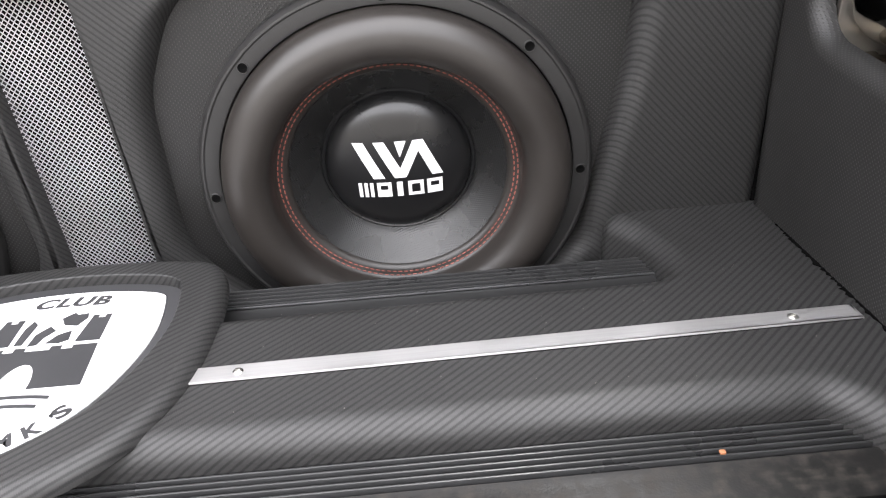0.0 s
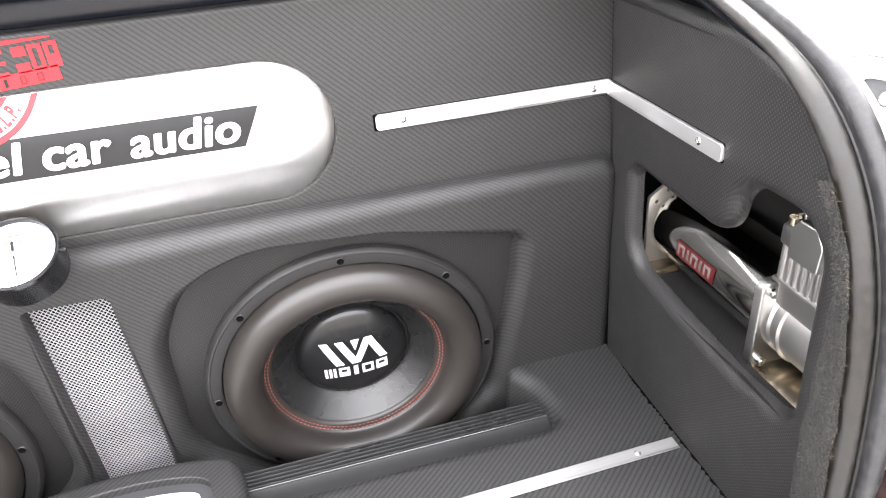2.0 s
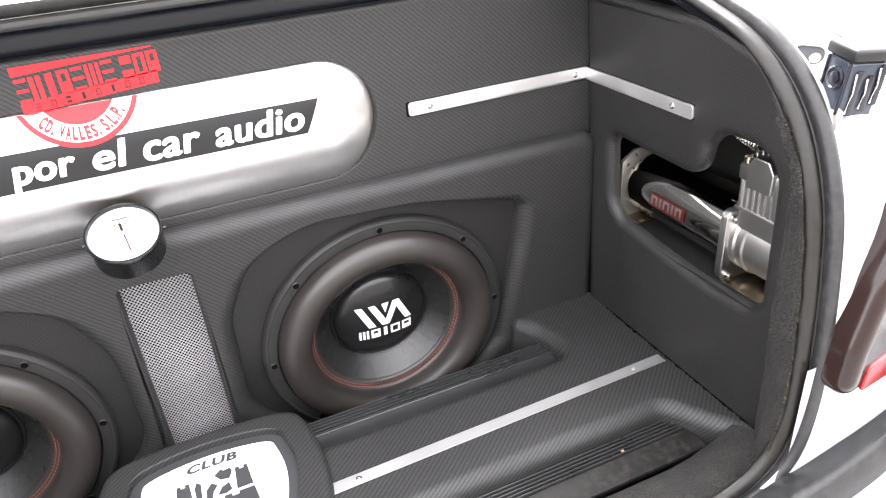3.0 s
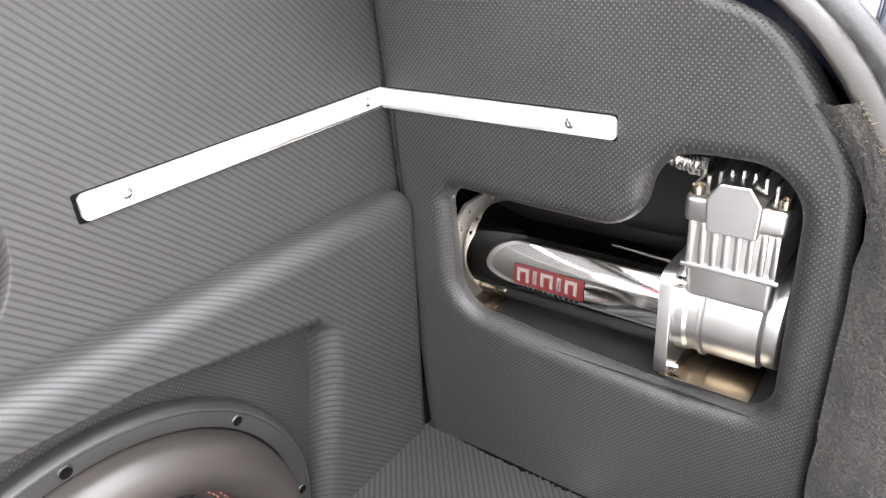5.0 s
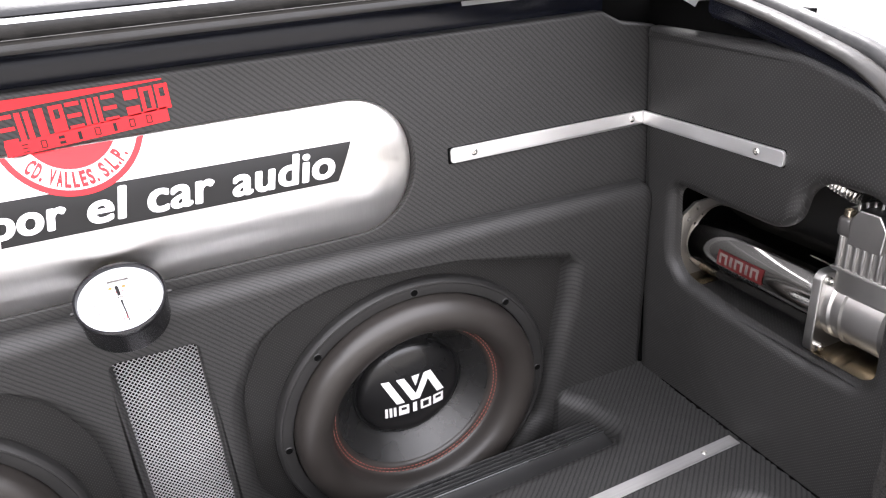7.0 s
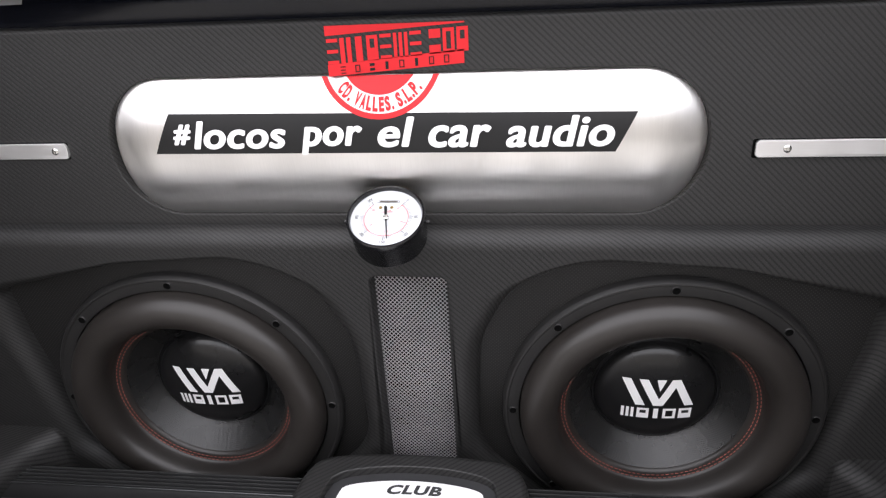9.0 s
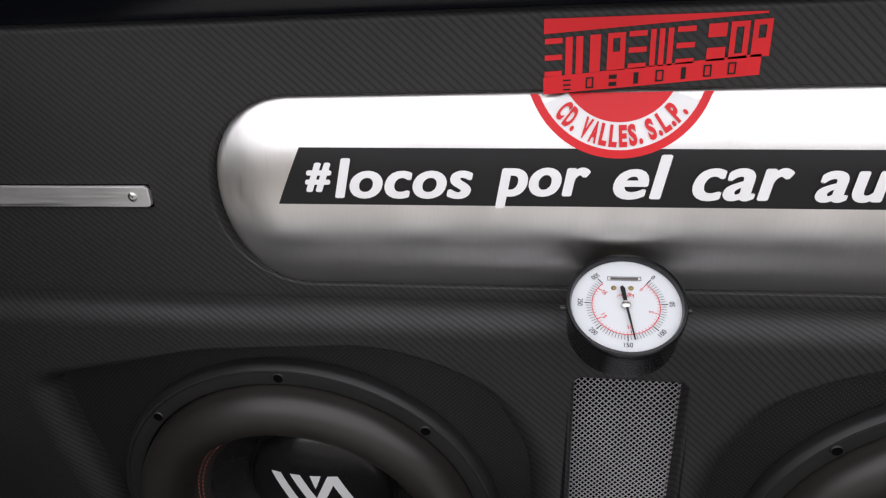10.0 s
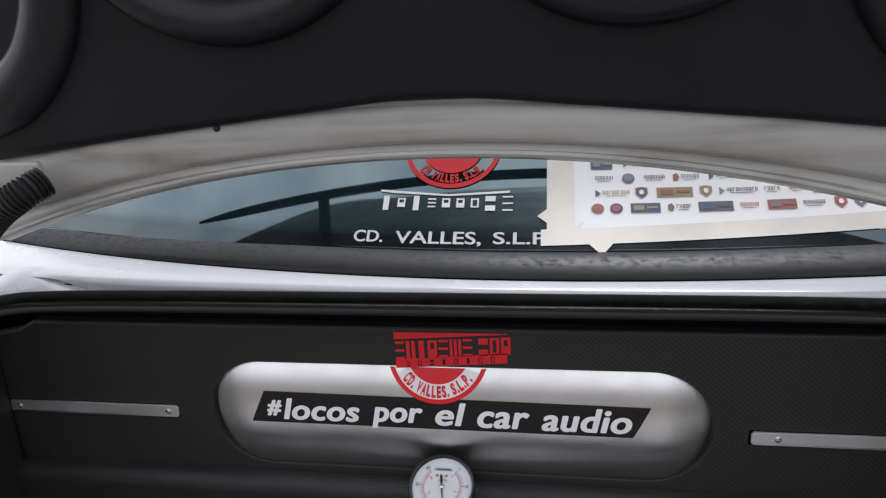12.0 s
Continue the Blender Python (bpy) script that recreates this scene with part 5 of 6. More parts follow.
def deck_corner(flipper):
    """White sheet filling the corner between the deck and the turning seal."""
    sel = [p for p in right_edge if p.x > 0.33 and p.y > -0.16]
    rows = [[] for _ in range(6)]
    for p in sel:
        fx, fy = min(1.0, max(0.0, (p.x - 0.44) / 0.08)), min(1.0, max(0.0, (p.y + 0.15) / 0.08))
        a = p + Vector((0.015 * fx, 0.016 * fy, -0.004))
        b = p + Vector((0.018 * fx, 0.019 * fy, 0.004))
        c = Vector((p.x + 0.055 * fx * (1 - fy), max(p.y + 0.03, bowed(p.x, 0.011, 0.24, 0.17) * fy + (p.y + 0.03) * (1 - fy)), p.z + (0.5602 - p.z) * fy))
        sink = Vector((0, 0.004 * (1 - fx), -0.012 * (1 - fx)))
        a, b, c = a + sink, b + sink, c + sink
        for row, q in zip(rows, (a, b, b.lerp(c, 0.25), b.lerp(c, 0.5), b.lerp(c, 0.75), c)):
            row.append(flipper(q))
    return loft(rows)


part("deck_corner", deck_corner(lambda p: p), PAINT, car, angle=70)
part("deck_corner", deck_corner(lambda p: Vector((mirrored(p.x), p.y, p.z))), PAINT, car, angle=70)
part("rear_deck", loft(deck), PAINT, car, "white painted strip below the rear window", angle=70)
gasket = [deck_line(0.010, 0.553, 0.24, 0.17), deck_line(0.009, 0.560, 0.24, 0.17), deck_line(0.013, 0.5655, 0.24, 0.17), deck_line(0.030, 0.572, 0.26, 0.165), deck_line(0.043, 0.5765, 0.27, 0.16), deck_line(0.049, 0.575, 0.28, 0.16), deck_line(0.050, 0.570, 0.28, 0.16)]
SLOPE = radians(41)


def on_glass(u, s, w):
    """u across in the world, s up the window from its foot, w off the glass."""
    k = 0.24
    y = bowed(u, 0.043, k, 0.16) + s * math.cos(SLOPE) - w * math.sin(SLOPE)
    return Vector((u, y, 0.5735 + s * math.sin(SLOPE) + w * math.cos(SLOPE)))


window = thing("rear_window", "dark tinted sloping rear window with stickers", "car window")
part("pane", loft([[on_glass(x, s, 0.0) for x in XS] for s in np.linspace(-0.004, 0.62, 12)]), GLASS, window, "dark tinted glass", angle=80)
part("gap", tube([p + Vector((0, -0.0008, 0.0012)) for p in deck_line(0.010, 0.558, 0.24, 0.17)], 0.0016, 6), VOID, window, "dark gap below the window seal")
part("joint", tube([p + Vector((0, 0.0, 0.0006)) for p in deck_line(0.0455, 0.5765, 0.275, 0.16)], 0.0010, 6), OUTER_LIP, window, "pale dusty edge of the seal")
part("gasket", loft(gasket), SEAL_GREY, window, "weathered black rubber window seal", angle=60)
rows_of_dots = bmesh.new()
for row in range(9):
    size = 0.0011 * (1 - row / 10.5)
    for i in range(330):
        x = -0.47 + i * 0.0032 + (row % 2) * 0.0016
        s = 0.021 + row * 0.0022
        rows_of_dots.faces.new([rows_of_dots.verts.new(on_glass(x + size * math.cos(q), s + size * math.sin(q), 0.0006)) for q in (0.0, 1.5708, 3.1416, 4.7124)])
tagged(part("dot_border", rows_of_dots, FRIT, window, "printed black dots fading upwards"), kind="stuff")
part("frit", loft([[on_glass(x, s, 0.0006) for x in XS] for s in (0.0, 0.0205)]), FRIT, window, "black printed border")
part("roof", loft([[on_glass(x, s, 0.004 - 0.02 * (s - 0.6)) for x in XS] for s in (0.6, 0.8, 1.2)]), PAINT, car, "white painted roof edge")

# stickers on the window
city = thing("window_city_lettering", "white vinyl city lettering on the rear window", "sticker")
for word, x0, x1 in (("CD.", -0.0683, -0.0355), ("VALLES,", -0.0218, 0.0702), ("S.L.P.", 0.0825, 0.1415)):
    low = 0.0030 if "," in word else 0.0
    part("word", lettering(word, x1 - x0, 0.0145 + low, lambda u, v, w: on_glass((x0 + x1) / 2 + u, 0.0185 - low / 2 + v, w), 0.0016, heavy=0.0005), PALE, city)
shop = thing("window_shop_logo", "white shop logo of plain bars on the rear window", "sticker")
shapes = [[(-0.0770, 0.0760), (-0.0600, 0.0740), (0.0, 0.0705), (0.0660, 0.0745), (0.0660, 0.0775), (0.0, 0.0728), (-0.0600, 0.0775), (-0.0770, 0.0785)]]
x = -0.0745
for i, kind in enumerate("tpteppoce"):
    big = i in (0, 2, 7, 8)
    wide = 0.0150 if big else 0.0122
    shapes += block_letter(x, x + wide * 0.72, 0.0520 if big else 0.0560, 0.0705 if big else 0.0675, kind, 0.0019)
    x += wide + 0.0034
part("bar", bar_shapes(shapes, lambda u, v, w: on_glass(0.0320 + u, v, w), 0.0014), WHITE, shop)
round_red = thing("window_city_sticker", "red round stamp sticker on the rear window", "sticker")


def half_disc(cx, cs, r0, r1, lo, hi, w, n=28):
    bm = bmesh.new()
    rows = [[bm.verts.new(on_glass(cx + r * math.cos(q), cs + r * math.sin(q), w)) for r in (r0, r1)] for q in (radians(lo + (hi - lo) * k / n) for k in range(n + 1))]
    for a, b in zip(rows, rows[1:]):
        bm.faces.new((a[0], a[1], b[1], b[0]))
    return bm


part("rim", half_disc(0.0325, 0.1355, 0.049, 0.0545, 195, 345, 0.0014), RED, round_red)
part("middle", half_disc(0.0325, 0.1355, 0.0, 0.0345, 180, 360, 0.0014), RED, round_red)
tmp_x, tmp_z = STAMP_X, STAMP_Z
STAMP_X, STAMP_Z = 0.0325, 0.1355
part("lettering", arc_letters("CD. VALLES. S.L.P.", 0.0417, 0.0116, lambda u, s, w: on_glass(u, s, w), 0.0014), RED, round_red)
STAMP_X, STAMP_Z = tmp_x, tmp_z
poster = thing("sponsor_poster", "white paper poster of small sponsor logos taped to the window", "poster")
part("sheet", bar_shapes([[(0.155 + 0.03 * k, 0.020), (0.155 + 0.03 * (k + 1), 0.021), (0.155 + 0.03 * (k + 1), 0.30), (0.155 + 0.03 * k, 0.30)] for k in range(15)], on_glass, 0.0012), PAPER, poster)
strips = [[(0.137, 0.014), (0.165, 0.013), (0.164, 0.30), (0.136, 0.30)]]
for k in range(16):
    a, b = 0.131 + 0.03 * k, 0.131 + 0.03 * (k + 1)
    strips.append([(a, 0.0095 + 0.035 * (a - 0.131)), (b, 0.0095 + 0.035 * (b - 0.131)), (b, 0.0285 + 0.036 * (b - 0.131)), (a, 0.0285 + 0.036 * (a - 0.131))])
strips += [[(0.176, 0.014), (0.203, 0.013), (0.1915, -0.0015)], [(0.140, 0.034), (0.140, 0.056), (0.127, 0.045)], [(0.163, 0.030), (0.175, 0.040), (0.168, 0.022)]]
part("tape", bar_shapes(strips, on_glass, 0.0020), TAPE, poster, "strips of masking tape")
rng = random.Random(4)
tints = [(0.13, 0.15, 0.25), (0.46, 0.36, 0.20), (0.12, 0.12, 0.13), (0.44, 0.16, 0.14), (0.26, 0.32, 0.40), (0.16, 0.16, 0.17), (0.30, 0.22, 0.17), (0.26, 0.26, 0.27)]
inks = [plain("printed_ink", c, 0.7, vary=0.35, depth=0.0) for c in tints]


def round_shape(x, s, a, b, n=18):
    return [(x + a * math.cos(q), s + b * math.sin(q)) for q in (2 * math.pi * k / n for k in range(n))]


def small_bars(x, s, n, tall):
    out = []
    for k in range(n):
        a = x + k * 0.0031
        kind = rng.randrange(4)
        out.append(rect(a, a + 0.0007, s - tall, s + tall))
        if kind != 0:
            out.append(rect(a, a + 0.0022, s + tall - 0.0007, s + tall))
        if kind != 1:
            out.append(rect(a + 0.0016, a + 0.0023, s - tall, s + tall))
        if kind > 1:
            out.append(rect(a, a + 0.0022, s - tall, s - tall + 0.0007))
    return out


for row in range(8):
    x = 0.180 + rng.uniform(0, 0.008)
    s = 0.0535 + row * 0.0185
    while x < 0.56:
        kind = rng.choice("badge shield photo words words mixed mixed".split())
        ink, ink2 = rng.sample(inks, 2)
        if kind == "badge":
            wide = 0.013
            part("logo", bar_shapes([round_shape(x + 0.0065, s, 0.0065, 0.0062)], on_glass, 0.0018), ink, poster)
            part("logo", bar_shapes([round_shape(x + 0.0065, s, 0.0044, 0.0042)], on_glass, 0.0022), ink2, poster)
        elif kind == "shield":
            wide = 0.012
            part("logo", bar_shapes([[(x, s + 0.006), (x, s - 0.001), (x + 0.006, s - 0.007), (x + 0.012, s - 0.001), (x + 0.012, s + 0.006), (x + 0.006, s + 0.0072)]], on_glass, 0.0018), ink, poster)
            part("logo", bar_shapes([round_shape(x + 0.006, s + 0.0005, 0.0024, 0.003)], on_glass, 0.0022), PAPER, poster)
        elif kind == "photo":
            wide = rng.uniform(0.022, 0.036)
            part("logo", bar_shapes([rect(x, x + wide, s - 0.0058, s + 0.0058)], on_glass, 0.0018), ink, poster)
            part("logo", bar_shapes([rect(x + wide * 0.1, x + wide * 0.45, s - 0.003, s + 0.003), rect(x + wide * 0.55, x + wide * 0.92, s - 0.001, s + 0.0015)], on_glass, 0.0022), ink2, poster)
        else:
            n = rng.randrange(5, 11)
            wide = n * 0.0031 + (0.009 if kind == "mixed" else 0)
            if kind == "mixed":
                part("logo", bar_shapes([round_shape(x + 0.0035, s, 0.0036, 0.0052, rng.choice((3, 5, 12)))], on_glass, 0.0018), ink2, poster)
            part("logo", bar_shapes(small_bars(x + wide - n * 0.0031, s + 0.0012, n, 0.0022) + [rect(x + wide - n * 0.0028, x + wide - 0.004, s - 0.0034, s - 0.0027)], on_glass, 0.0018), ink, poster)
        x += wide + rng.uniform(0.005, 0.010)

# trunk lid, standing open above the window
LID_LEAN = radians(1)


def on_lid(u, v, w):
    """u across, v up the open lid from its lower edge, w out of its underside."""
    y0, z0 = -0.010, 0.688
    return Vector((MID + u, y0 + 0.10 * u * u - v * math.sin(LID_LEAN) - w * math.cos(LID_LEAN), z0 + v * math.cos(LID_LEAN) - w * math.sin(LID_LEAN)))


def low_edge(u):
    return -0.36 * u * u


PADDING = plain("padded_black_vinyl", (0.008, 0.0083, 0.0098), 0.4, grain=600.0, depth=0.0003, Specular_IOR_Level=0.32)
# near-black puts the shade on the lid's outer side into its colour
SKIN = plain("shaded_lid_paint", (0.003, 0.0042, 0.005), 0.5, depth=0.0, Specular_IOR_Level=0.05)
lid = thing("trunk_lid", "open trunk lid, white frame with black padded liner", "trunk lid")
US = np.linspace(-0.49, 0.49, 50)
beam = [(-0.004, -0.030), (-0.006, -0.012), (0.0, 0.0), (0.0055, 0.0030), (0.0080, -0.0012), (0.0105, -0.0030), (0.0125, 0.0015), (0.016, 0.0040), (0.030, 0.0030), (0.040, 0.0005), (0.045, -0.0040), (0.049, -0.0015), (0.056, -0.012)]
part("frame", loft([[on_lid(u, low_edge(u) * (1 - 0.55 * max(0, v) / 0.056) + v, w) for u in US] for v, w in beam]), PAINT_IN, lid, "dull white painted lid frame", angle=70)
part("frame_lip", tube([on_lid(u, low_edge(u) + 0.002, 0.001) for u in US], 0.0035, 8), PAINT_IN, lid)


def lid_half(v):
    """Half the lid's width at a height: broad at the foot, then drawn in."""
    return 0.425 + 0.065 * min(1.0, max(0.0, (0.15 - v) / 0.10))


part("skin", loft([[on_lid(u / 0.49 * lid_half(v), low_edge(u) * max(0.0, 1 - v / 0.3) + v, -0.034 - 0.02 * math.sin(math.pi * min(1, v / 0.70))) for u in US] for v in np.linspace(-0.004, 0.70, 28)]), SKIN, lid, "outer skin coloured near-black for its shade")
liner_outline = fillet([(-0.470, 0.000, 0.01), (-0.30, 0.022, 0.2), (0.0, 0.054, 0.6), (0.30, 0.022, 0.2), (0.470, 0.000, 0.01), (0.470, 0.040, 0.03), (0.420, 0.130, 0.05), (0.402, 0.68, 0.06), (-0.402, 0.68, 0.06), (-0.420, 0.130, 0.05), (-0.470, 0.040, 0.03)], 0.05, 8)
part("liner", board(liner_outline, -0.034, 0.010, 0.008, on_lid), SMOOTH, lid, "black vinyl padded liner", angle=60)
rim_line = [(0.470, 0.050), (0.425, 0.060), (0.394, 0.078), (0.366, 0.105), (0.340, 0.158), (0.334, 0.30), (0.334, 0.66)]
for s in (-1, 1):
    part("rim_pad", tube(soften([on_lid(s * u, v, 0.006) for u, v in rim_line], 3, closed=False), 0.030, 14, flat=0.8, up=(0, 1, 0)), PADDING, lid, "raised black padded border", angle=60)
for u in (-0.170, 0.170):
    ring = lathe([(0.168, 0.0), (0.166, 0.009), (0.160, 0.016), (0.150, 0.020), (0.140, 0.018), (0.131, 0.012), (0.128, 0.004), (0.120, 0.003), (0.0, 0.003)], 72)
    m = Matrix.Translation(on_lid(u, 0.270, 0.010)) @ pose(0, 0, 0, 91, 0, 0)
    part("pod", turn(ring, m), PADDING, lid, "raised black round padded ring", angle=60)
pts = soften([Vector((-0.340, -0.030, 0.676)), Vector((-0.352, -0.050, 0.668)), Vector((-0.385, -0.056, 0.648)), Vector((-0.425, -0.050, 0.610)), Vector((-0.450, -0.030, 0.57))], 3, closed=False)
part("cable_plate", turn(solid(-0.040, 0.018, -0.004, 0.004, -0.018, 0.022, 0.003, 3), pose(-0.362, -0.026, 0.672)), PAINT_IN, lid, "white sleeve socket plate")
part("cable_sleeve", ribbed(pts, 0.0130, 0.0160, 0.0042), RUBBER, lid, "black corrugated cable sleeve", angle=60)
part("plug", turn(lathe([(0.004, 0), (0.003, 0.002), (0, 0.0026)], 10), Matrix.Translation(on_lid(-0.208, 0.030, 0.001)) @ pose(0, 0, 0, 91, 0, 0)), RUBBER, lid)
# wing on the lid's outer side
wing = thing("spoiler", "dark raised spoiler wing on two posts on the lid", "spoiler")


def wing_blade():
    """An arched blade, thin at both tips."""
    bm, rows, n = bmesh.new(), [], 12
    for u in np.linspace(-0.49, 0.49, 45):
        t = max(0.3, 1 - (abs(u) / 0.495) ** 14)
        rows.append([bm.verts.new(on_lid(u, 0.222 - 0.46 * u * u + 0.005 * t * math.sin(q), -0.108 + 0.105 * u * u + 0.0075 * t * math.cos(q))) for q in (2 * math.pi * k / n for k in range(n))])
    for a, b in zip(rows, rows[1:]):
        for k in range(n):
            bm.faces.new((a[k], a[(k + 1) % n], b[(k + 1) % n], b[k]))
    bm.faces.new(rows[0][::-1]), bm.faces.new(rows[-1])
    return bm


part("blade", wing_blade(), SKIN, wing)
for u in (-0.29, 0.29):
    part("post", tube([on_lid(u, 0.185, -0.045), on_lid(u, 0.195, -0.098)], 0.011, 10, flat=0.6), SKIN, wing)

# tail lamp, rubber stop and bracket on the white body
lamp = thing("tail_lamp", "smoked dark tail lamp with red lower edge", "tail lamp")


def on_back(u, v, w):
    return Vector((0.562 + u + 0.06 * max(0, v - 0.2), -0.378 - w + 0.25 * u, v))


lamp_outline = fillet([(-0.006, 0.200, 0.020), (0.12, 0.172, 0.02), (0.16, 0.385, 0.02), (0.044, 0.372, 0.03), (0.014, 0.310, 0.12), (-0.004, 0.245, 0.08)], 0.015, 7)
part("lens", board(lamp_outline, -0.02, 0.018, 0.016, on_back, seg=8), LAMP_DARK, lamp, "smoked plastic lens", angle=60)
part("reflector", board(fillet([(0.018, 0.202), (0.115, 0.178), (0.118, 0.214), (0.022, 0.226)], 0.006, 4), 0.0170, 0.0205, 0.002, on_back), LAMP_RED, lamp, "red reflector", angle=60)
SMOKE = plain("blue_grey_moulding", (0.055, 0.063, 0.085), 0.22, 0.35, grain=60.0, depth=0.0004, vary=0.5)
SMOKE_DARK = plain("dark_blue_moulding", (0.012, 0.013, 0.020), 0.25, depth=0.0, vary=0.4)


def set_on(at, normal, up=(0, 0, 1)):
    """A place whose z axis looks along normal and whose y axis points up."""
    z = Vector(normal).normalized()
    x = Vector(up).cross(z).normalized()
    return Matrix.Translation(at) @ Matrix((x, z.cross(x), z)).transposed().to_4x4()


def rubber_stop():
    stop = thing("rubber_stop", "black rubber stop on a glossy blue-grey moulded bracket", "rubber stop")
    m = pose(STOP_AT[0], STOP_AT[1], STOP_AT[2], 4, 4, -14)
    wide, deep, tall = 0.030, 0.031, 0.046
    # its ridge towards the sill stands at the origin; the body runs to +x and +y
    part("cap", turn(solid(-0.002, wide + 0.003, -0.002, deep + 0.002, -0.004, 0.0060, 0.003, 3), m), RUBBER, stop, "black rubber pad")
    core = board(fillet([(0.0, 0.0), (wide, 0.0), (wide, deep), (0.0, deep)], 0.004, 4), -tall, -0.004, 0.003, on_floor)
    body = part("body", turn(core, m), SMOKE, stop, "glossy blue-grey moulded body", angle=50)
    face = m @ set_on((0.0, deep * 0.50, -0.020), (-1, 0, 0))
    part("boss", turn(lathe([(0.0098, -0.002), (0.0098, 0.0012), (0.0080, 0.0018), (0.0070, 0.0004), (0.0052, 0.0002)], 18), face), SMOKE_DARK, body, "round raised boss")
    part("screw", turn(lathe([(0.0052, 0.0), (0.0048, 0.0016), (0.003, 0.0022), (0, 0.0022)], 14), face), SMOKE_DARK, body)
    for y in (0.002, deep - 0.004):
        part("rib", turn(solid(-0.0016, 0.001, y, y + 0.0022, -tall, -0.005, 0.0008), m), SMOKE_DARK, body)
    for x, z0, z1 in ((0.0045, -tall, -0.010), (0.0150, -tall + 0.004, -0.014), (0.0235, -tall + 0.008, -0.006)):
        part("clip", turn(solid(x, x + 0.0052, -0.0022, 0.001, z0, z1, 0.001), m), SMOKE_DARK, body)
        part("clip_edge", turn(tube([(x - 0.001, -0.0014, z0 + 0.002), (x - 0.0006, -0.0026, (z0 + z1) / 2), (x - 0.001, -0.0014, z1 - 0.002)], 0.0009, 6), m), CHROME, body, "bright metal clip")
    foot = fillet([(-0.014, 0.012), (-0.014, -0.016), (0.014, -0.016), (0.014, 0.012)], 0.0125, 8)
    part("foot_plate", turn(board(foot, -0.003, 0.0, 0.001, on_floor), m @ set_on((-0.0006, deep * 0.36, -tall - 0.003), (-1, 0, 0.1))), PAINT_IN, stop, "white rounded foot plate")
    return stop


STOP_AT = (0.5750, -0.3270, 0.4785)
rubber_stop()
plate = thing("hinge_plate", "white oval plate with an oval hole on the body", "plate")
seat_of = set_on((0.5865, -0.2785, 0.4680), (-0.75, -0.32, 0.58))
oval = fillet([(-0.034, -0.020), (0.026, -0.020), (0.026, 0.020), (-0.034, 0.020)], 0.019, 8)
eye = fillet([(-0.0150, -0.0075), (0.0105, -0.0075), (0.0105, 0.0075), (-0.0150, 0.0075)], 0.0070, 6)
part("body", turn(board(oval, 0.0, 0.004, 0.0015, on_floor, [eye], 0.0008), seat_of), PAINT_IN, plate)
# a wider grey sheet below the plate draws its edge shadow
part("gap", turn(flat_shape(grown(oval, 0.0010), on_floor, 0.0, thick=0.0028), seat_of), OUTER_LIP, plate, "grey rim drawn as the shadow line round the plate")
part("stud", turn(lathe([(0.0045, 0.0002), (0.0045, 0.003), (0.003, 0.004), (0, 0.004)], 12), seat_of @ pose(0.004, -0.002, 0)), PLATE, plate)
# grey sheet in the hole, coloured for the shade inside it
part("hole", turn(flat_shape(grown(eye, -0.0004), on_floor, -0.0004, thick=0.0008), seat_of), OUTER_LIP, plate, "grey sheet standing for the shaded inside of the hole")

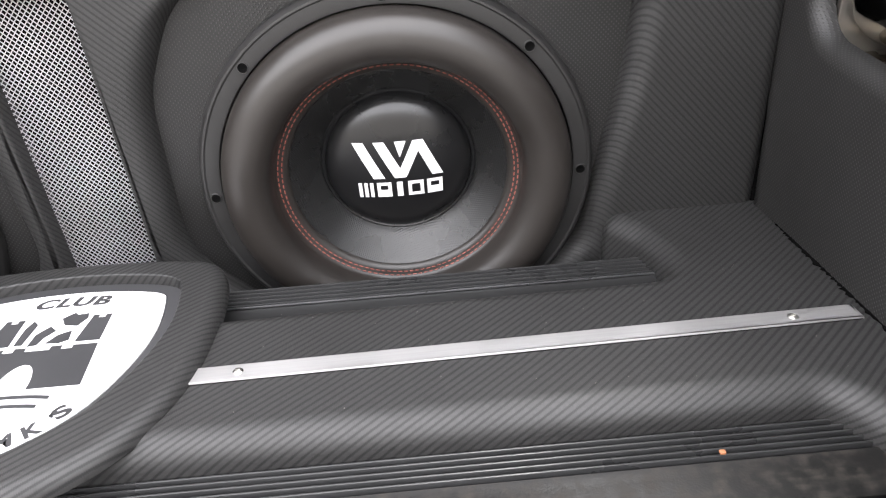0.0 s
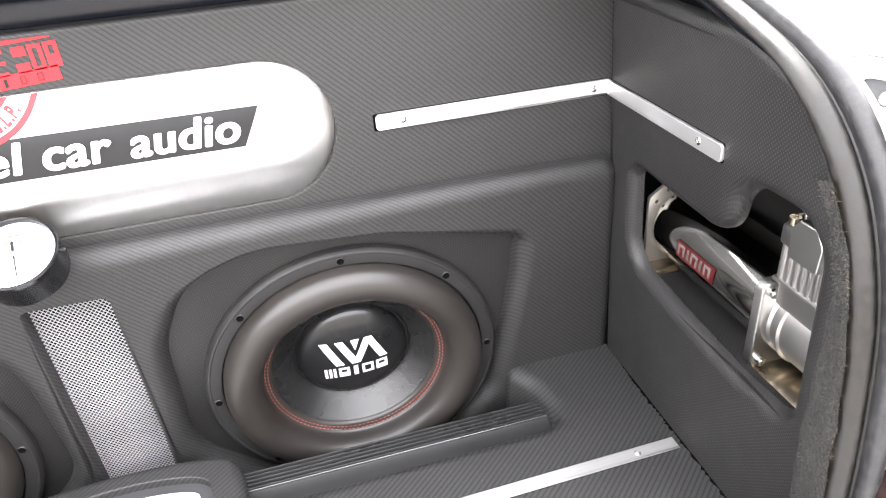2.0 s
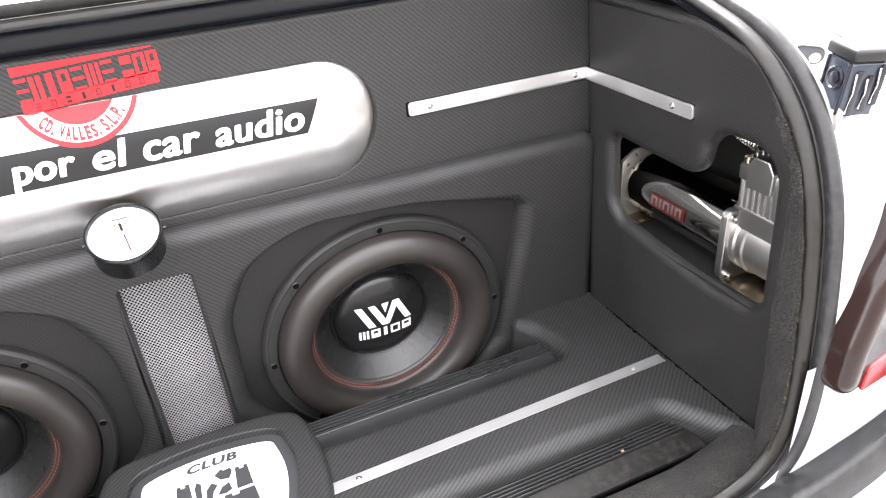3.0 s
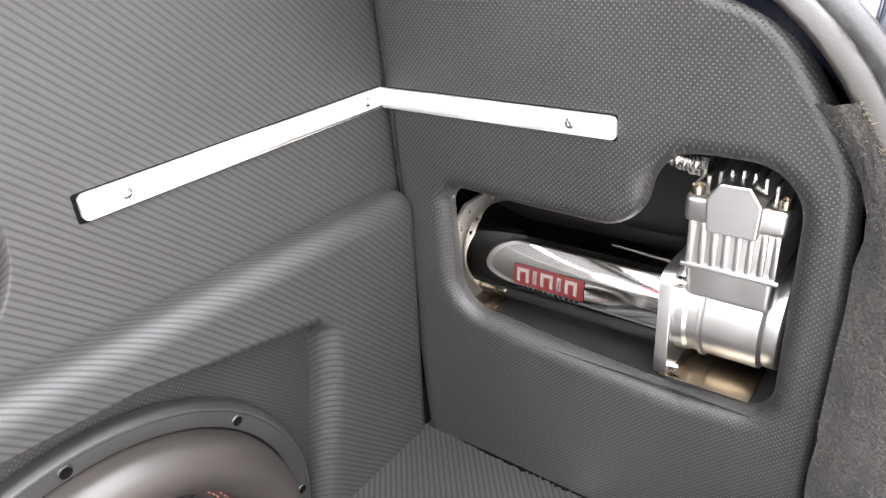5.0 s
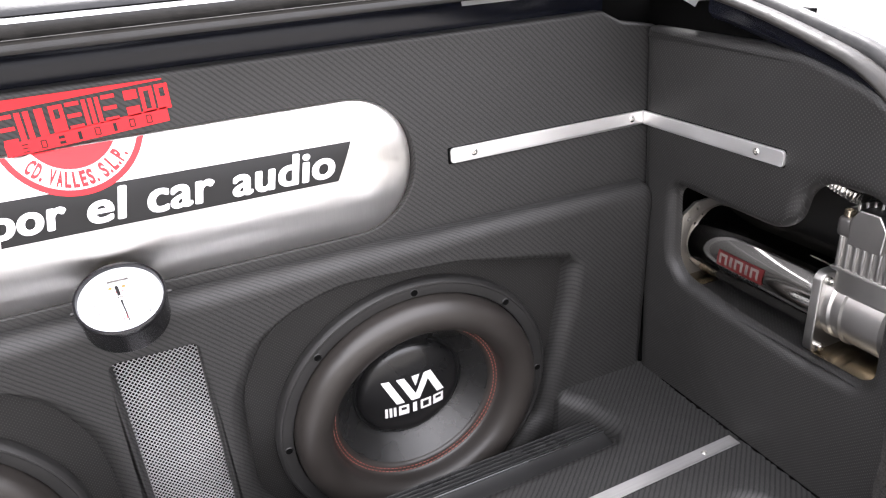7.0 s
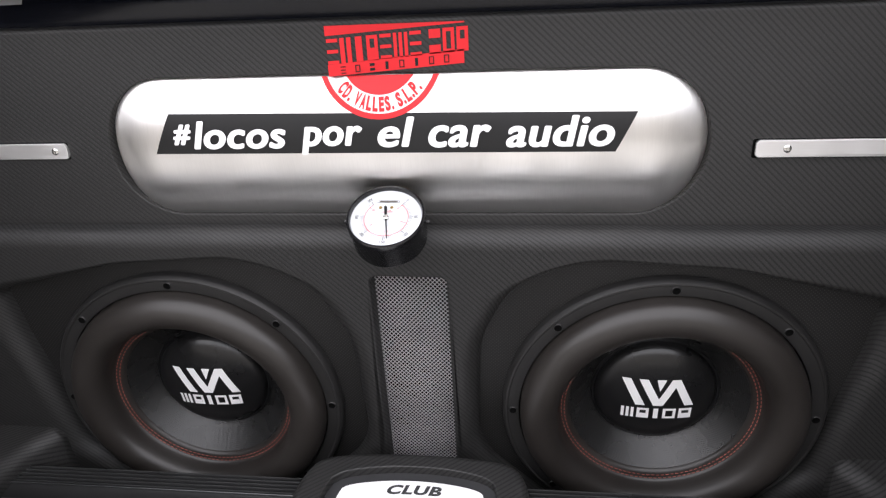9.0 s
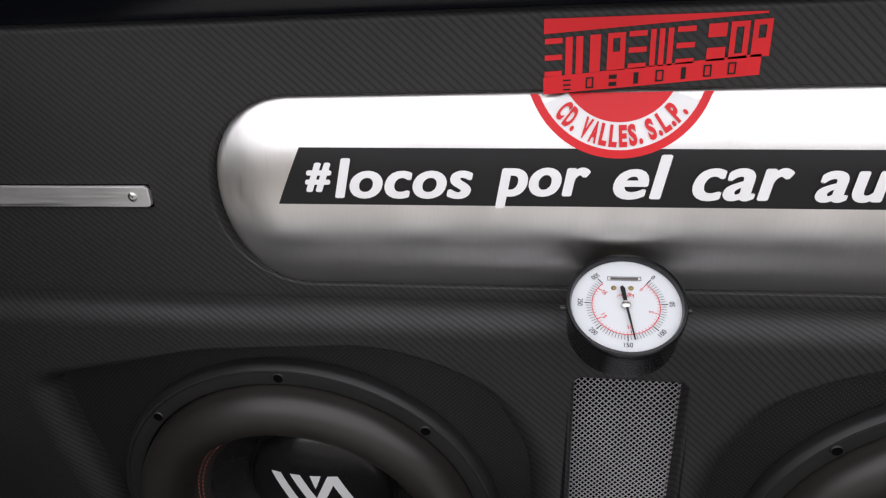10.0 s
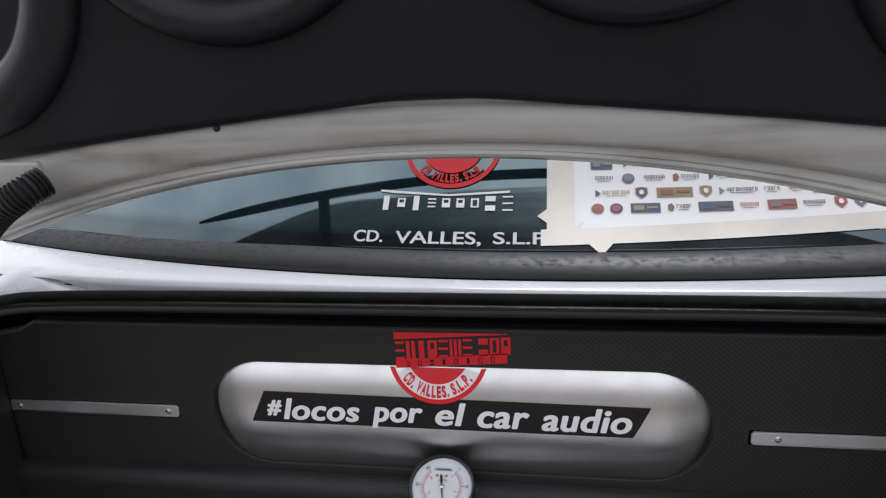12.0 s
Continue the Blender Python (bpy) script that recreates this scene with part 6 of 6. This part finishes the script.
# plain lower body, bumper and rear wheels that carry the trunk
low = thing("lower_body", "plain white lower rear body with bumper and rear wheels", "car body")
bumper = fillet([(-0.44, 0.030), (-0.405, 0.036), (-0.395, -0.10), (-0.43, -0.30), (-0.52, -0.28), (-0.565, -0.12), (-0.55, 0.005), (-0.50, 0.028)], 0.02, 5)
part("bumper", board(bumper, mirrored(0.74), 0.74, 0.03, lambda u, v, w: Vector((w, u, v))), PAINT, low, "white painted rear bumper", angle=50)
part("underbody", solid(mirrored(0.70), 0.70, -0.40, 1.30, -0.32, -0.078, 0.02), VOID, low, "dark underbody")
corner_line = soften([Vector((0.485, -0.402, 0.103)), Vector((0.515, -0.402, 0.110)), Vector((0.570, -0.401, 0.120)), Vector((0.630, -0.399, 0.135)), Vector((0.690, -0.386, 0.156)), Vector((0.760, -0.350, 0.185))], 3, closed=False)


def shifted(*steps):
    return [[p + Vector(step) for p in corner_line] for step in steps]


for way in (lambda lines: lines, lambda lines: [flip(line) for line in lines]):
    part("bumper_edge", loft(way(shifted((0.004, 0.030, -0.012), (0.002, 0.006, 0.0), (0.0, 0.0, 0.001), (0.001, -0.004, -0.003), (0.003, -0.010, -0.022), (0.004, -0.012, -0.032)))), OUTER_LIP, low, "grimy grey upper edge of the bumper", angle=60)
    part("bumper_corner", loft(way(shifted((0.004, -0.012, -0.032), (0.012, -0.022, -0.070), (0.022, -0.040, -0.150), (0.022, -0.030, -0.26)))), PAINT, low, "white painted bumper corner", angle=60)
    part("apron", loft(way([[Vector((x, -0.366, z)) for x in (0.545, 0.60, 0.68, 0.75)] for z in (0.22, 0.12, 0.03)])), PAINT, low, "white painted rear apron", angle=60)
for s in (-1, 1):
    side_line = fillet([(-0.40, -0.30), (0.16, -0.30), (0.20, -0.14), (0.30, -0.04), (0.52, -0.04), (0.62, -0.14), (0.66, -0.30), (1.30, -0.30), (1.30, 0.30), (-0.30, 0.30), (-0.40, 0.16)], 0.03, 4)
    x = MID + s * 0.705
    part("side_panel", board(side_line, 0.0, 0.03, 0.008, lambda u, v, w: Vector((x + s * w, u, v))), PAINT, low, "white painted lower side", angle=50)
    wheel = part("wheel", turn(lathe([(0.0, -0.05), (0.12, -0.05), (0.185, -0.02), (0.19, 0.06), (0.185, 0.075), (0.15, 0.06), (0.06, 0.065), (0.0, 0.07)], 40), pose(MID + s * 0.60, 0.41, -0.39, 0, 90 * s, 0)), GALV, low, "grey wheel rim")
    part("tyre", turn(lathe([(0.19, -0.085), (0.27, -0.085), (0.285, -0.06), (0.29, 0.0), (0.285, 0.06), (0.27, 0.085), (0.19, 0.085)], 48, closed=True), pose(MID + s * 0.60, 0.41, -0.39, 0, 90 * s, 0)), RUBBER, wheel, "black rubber tyre")
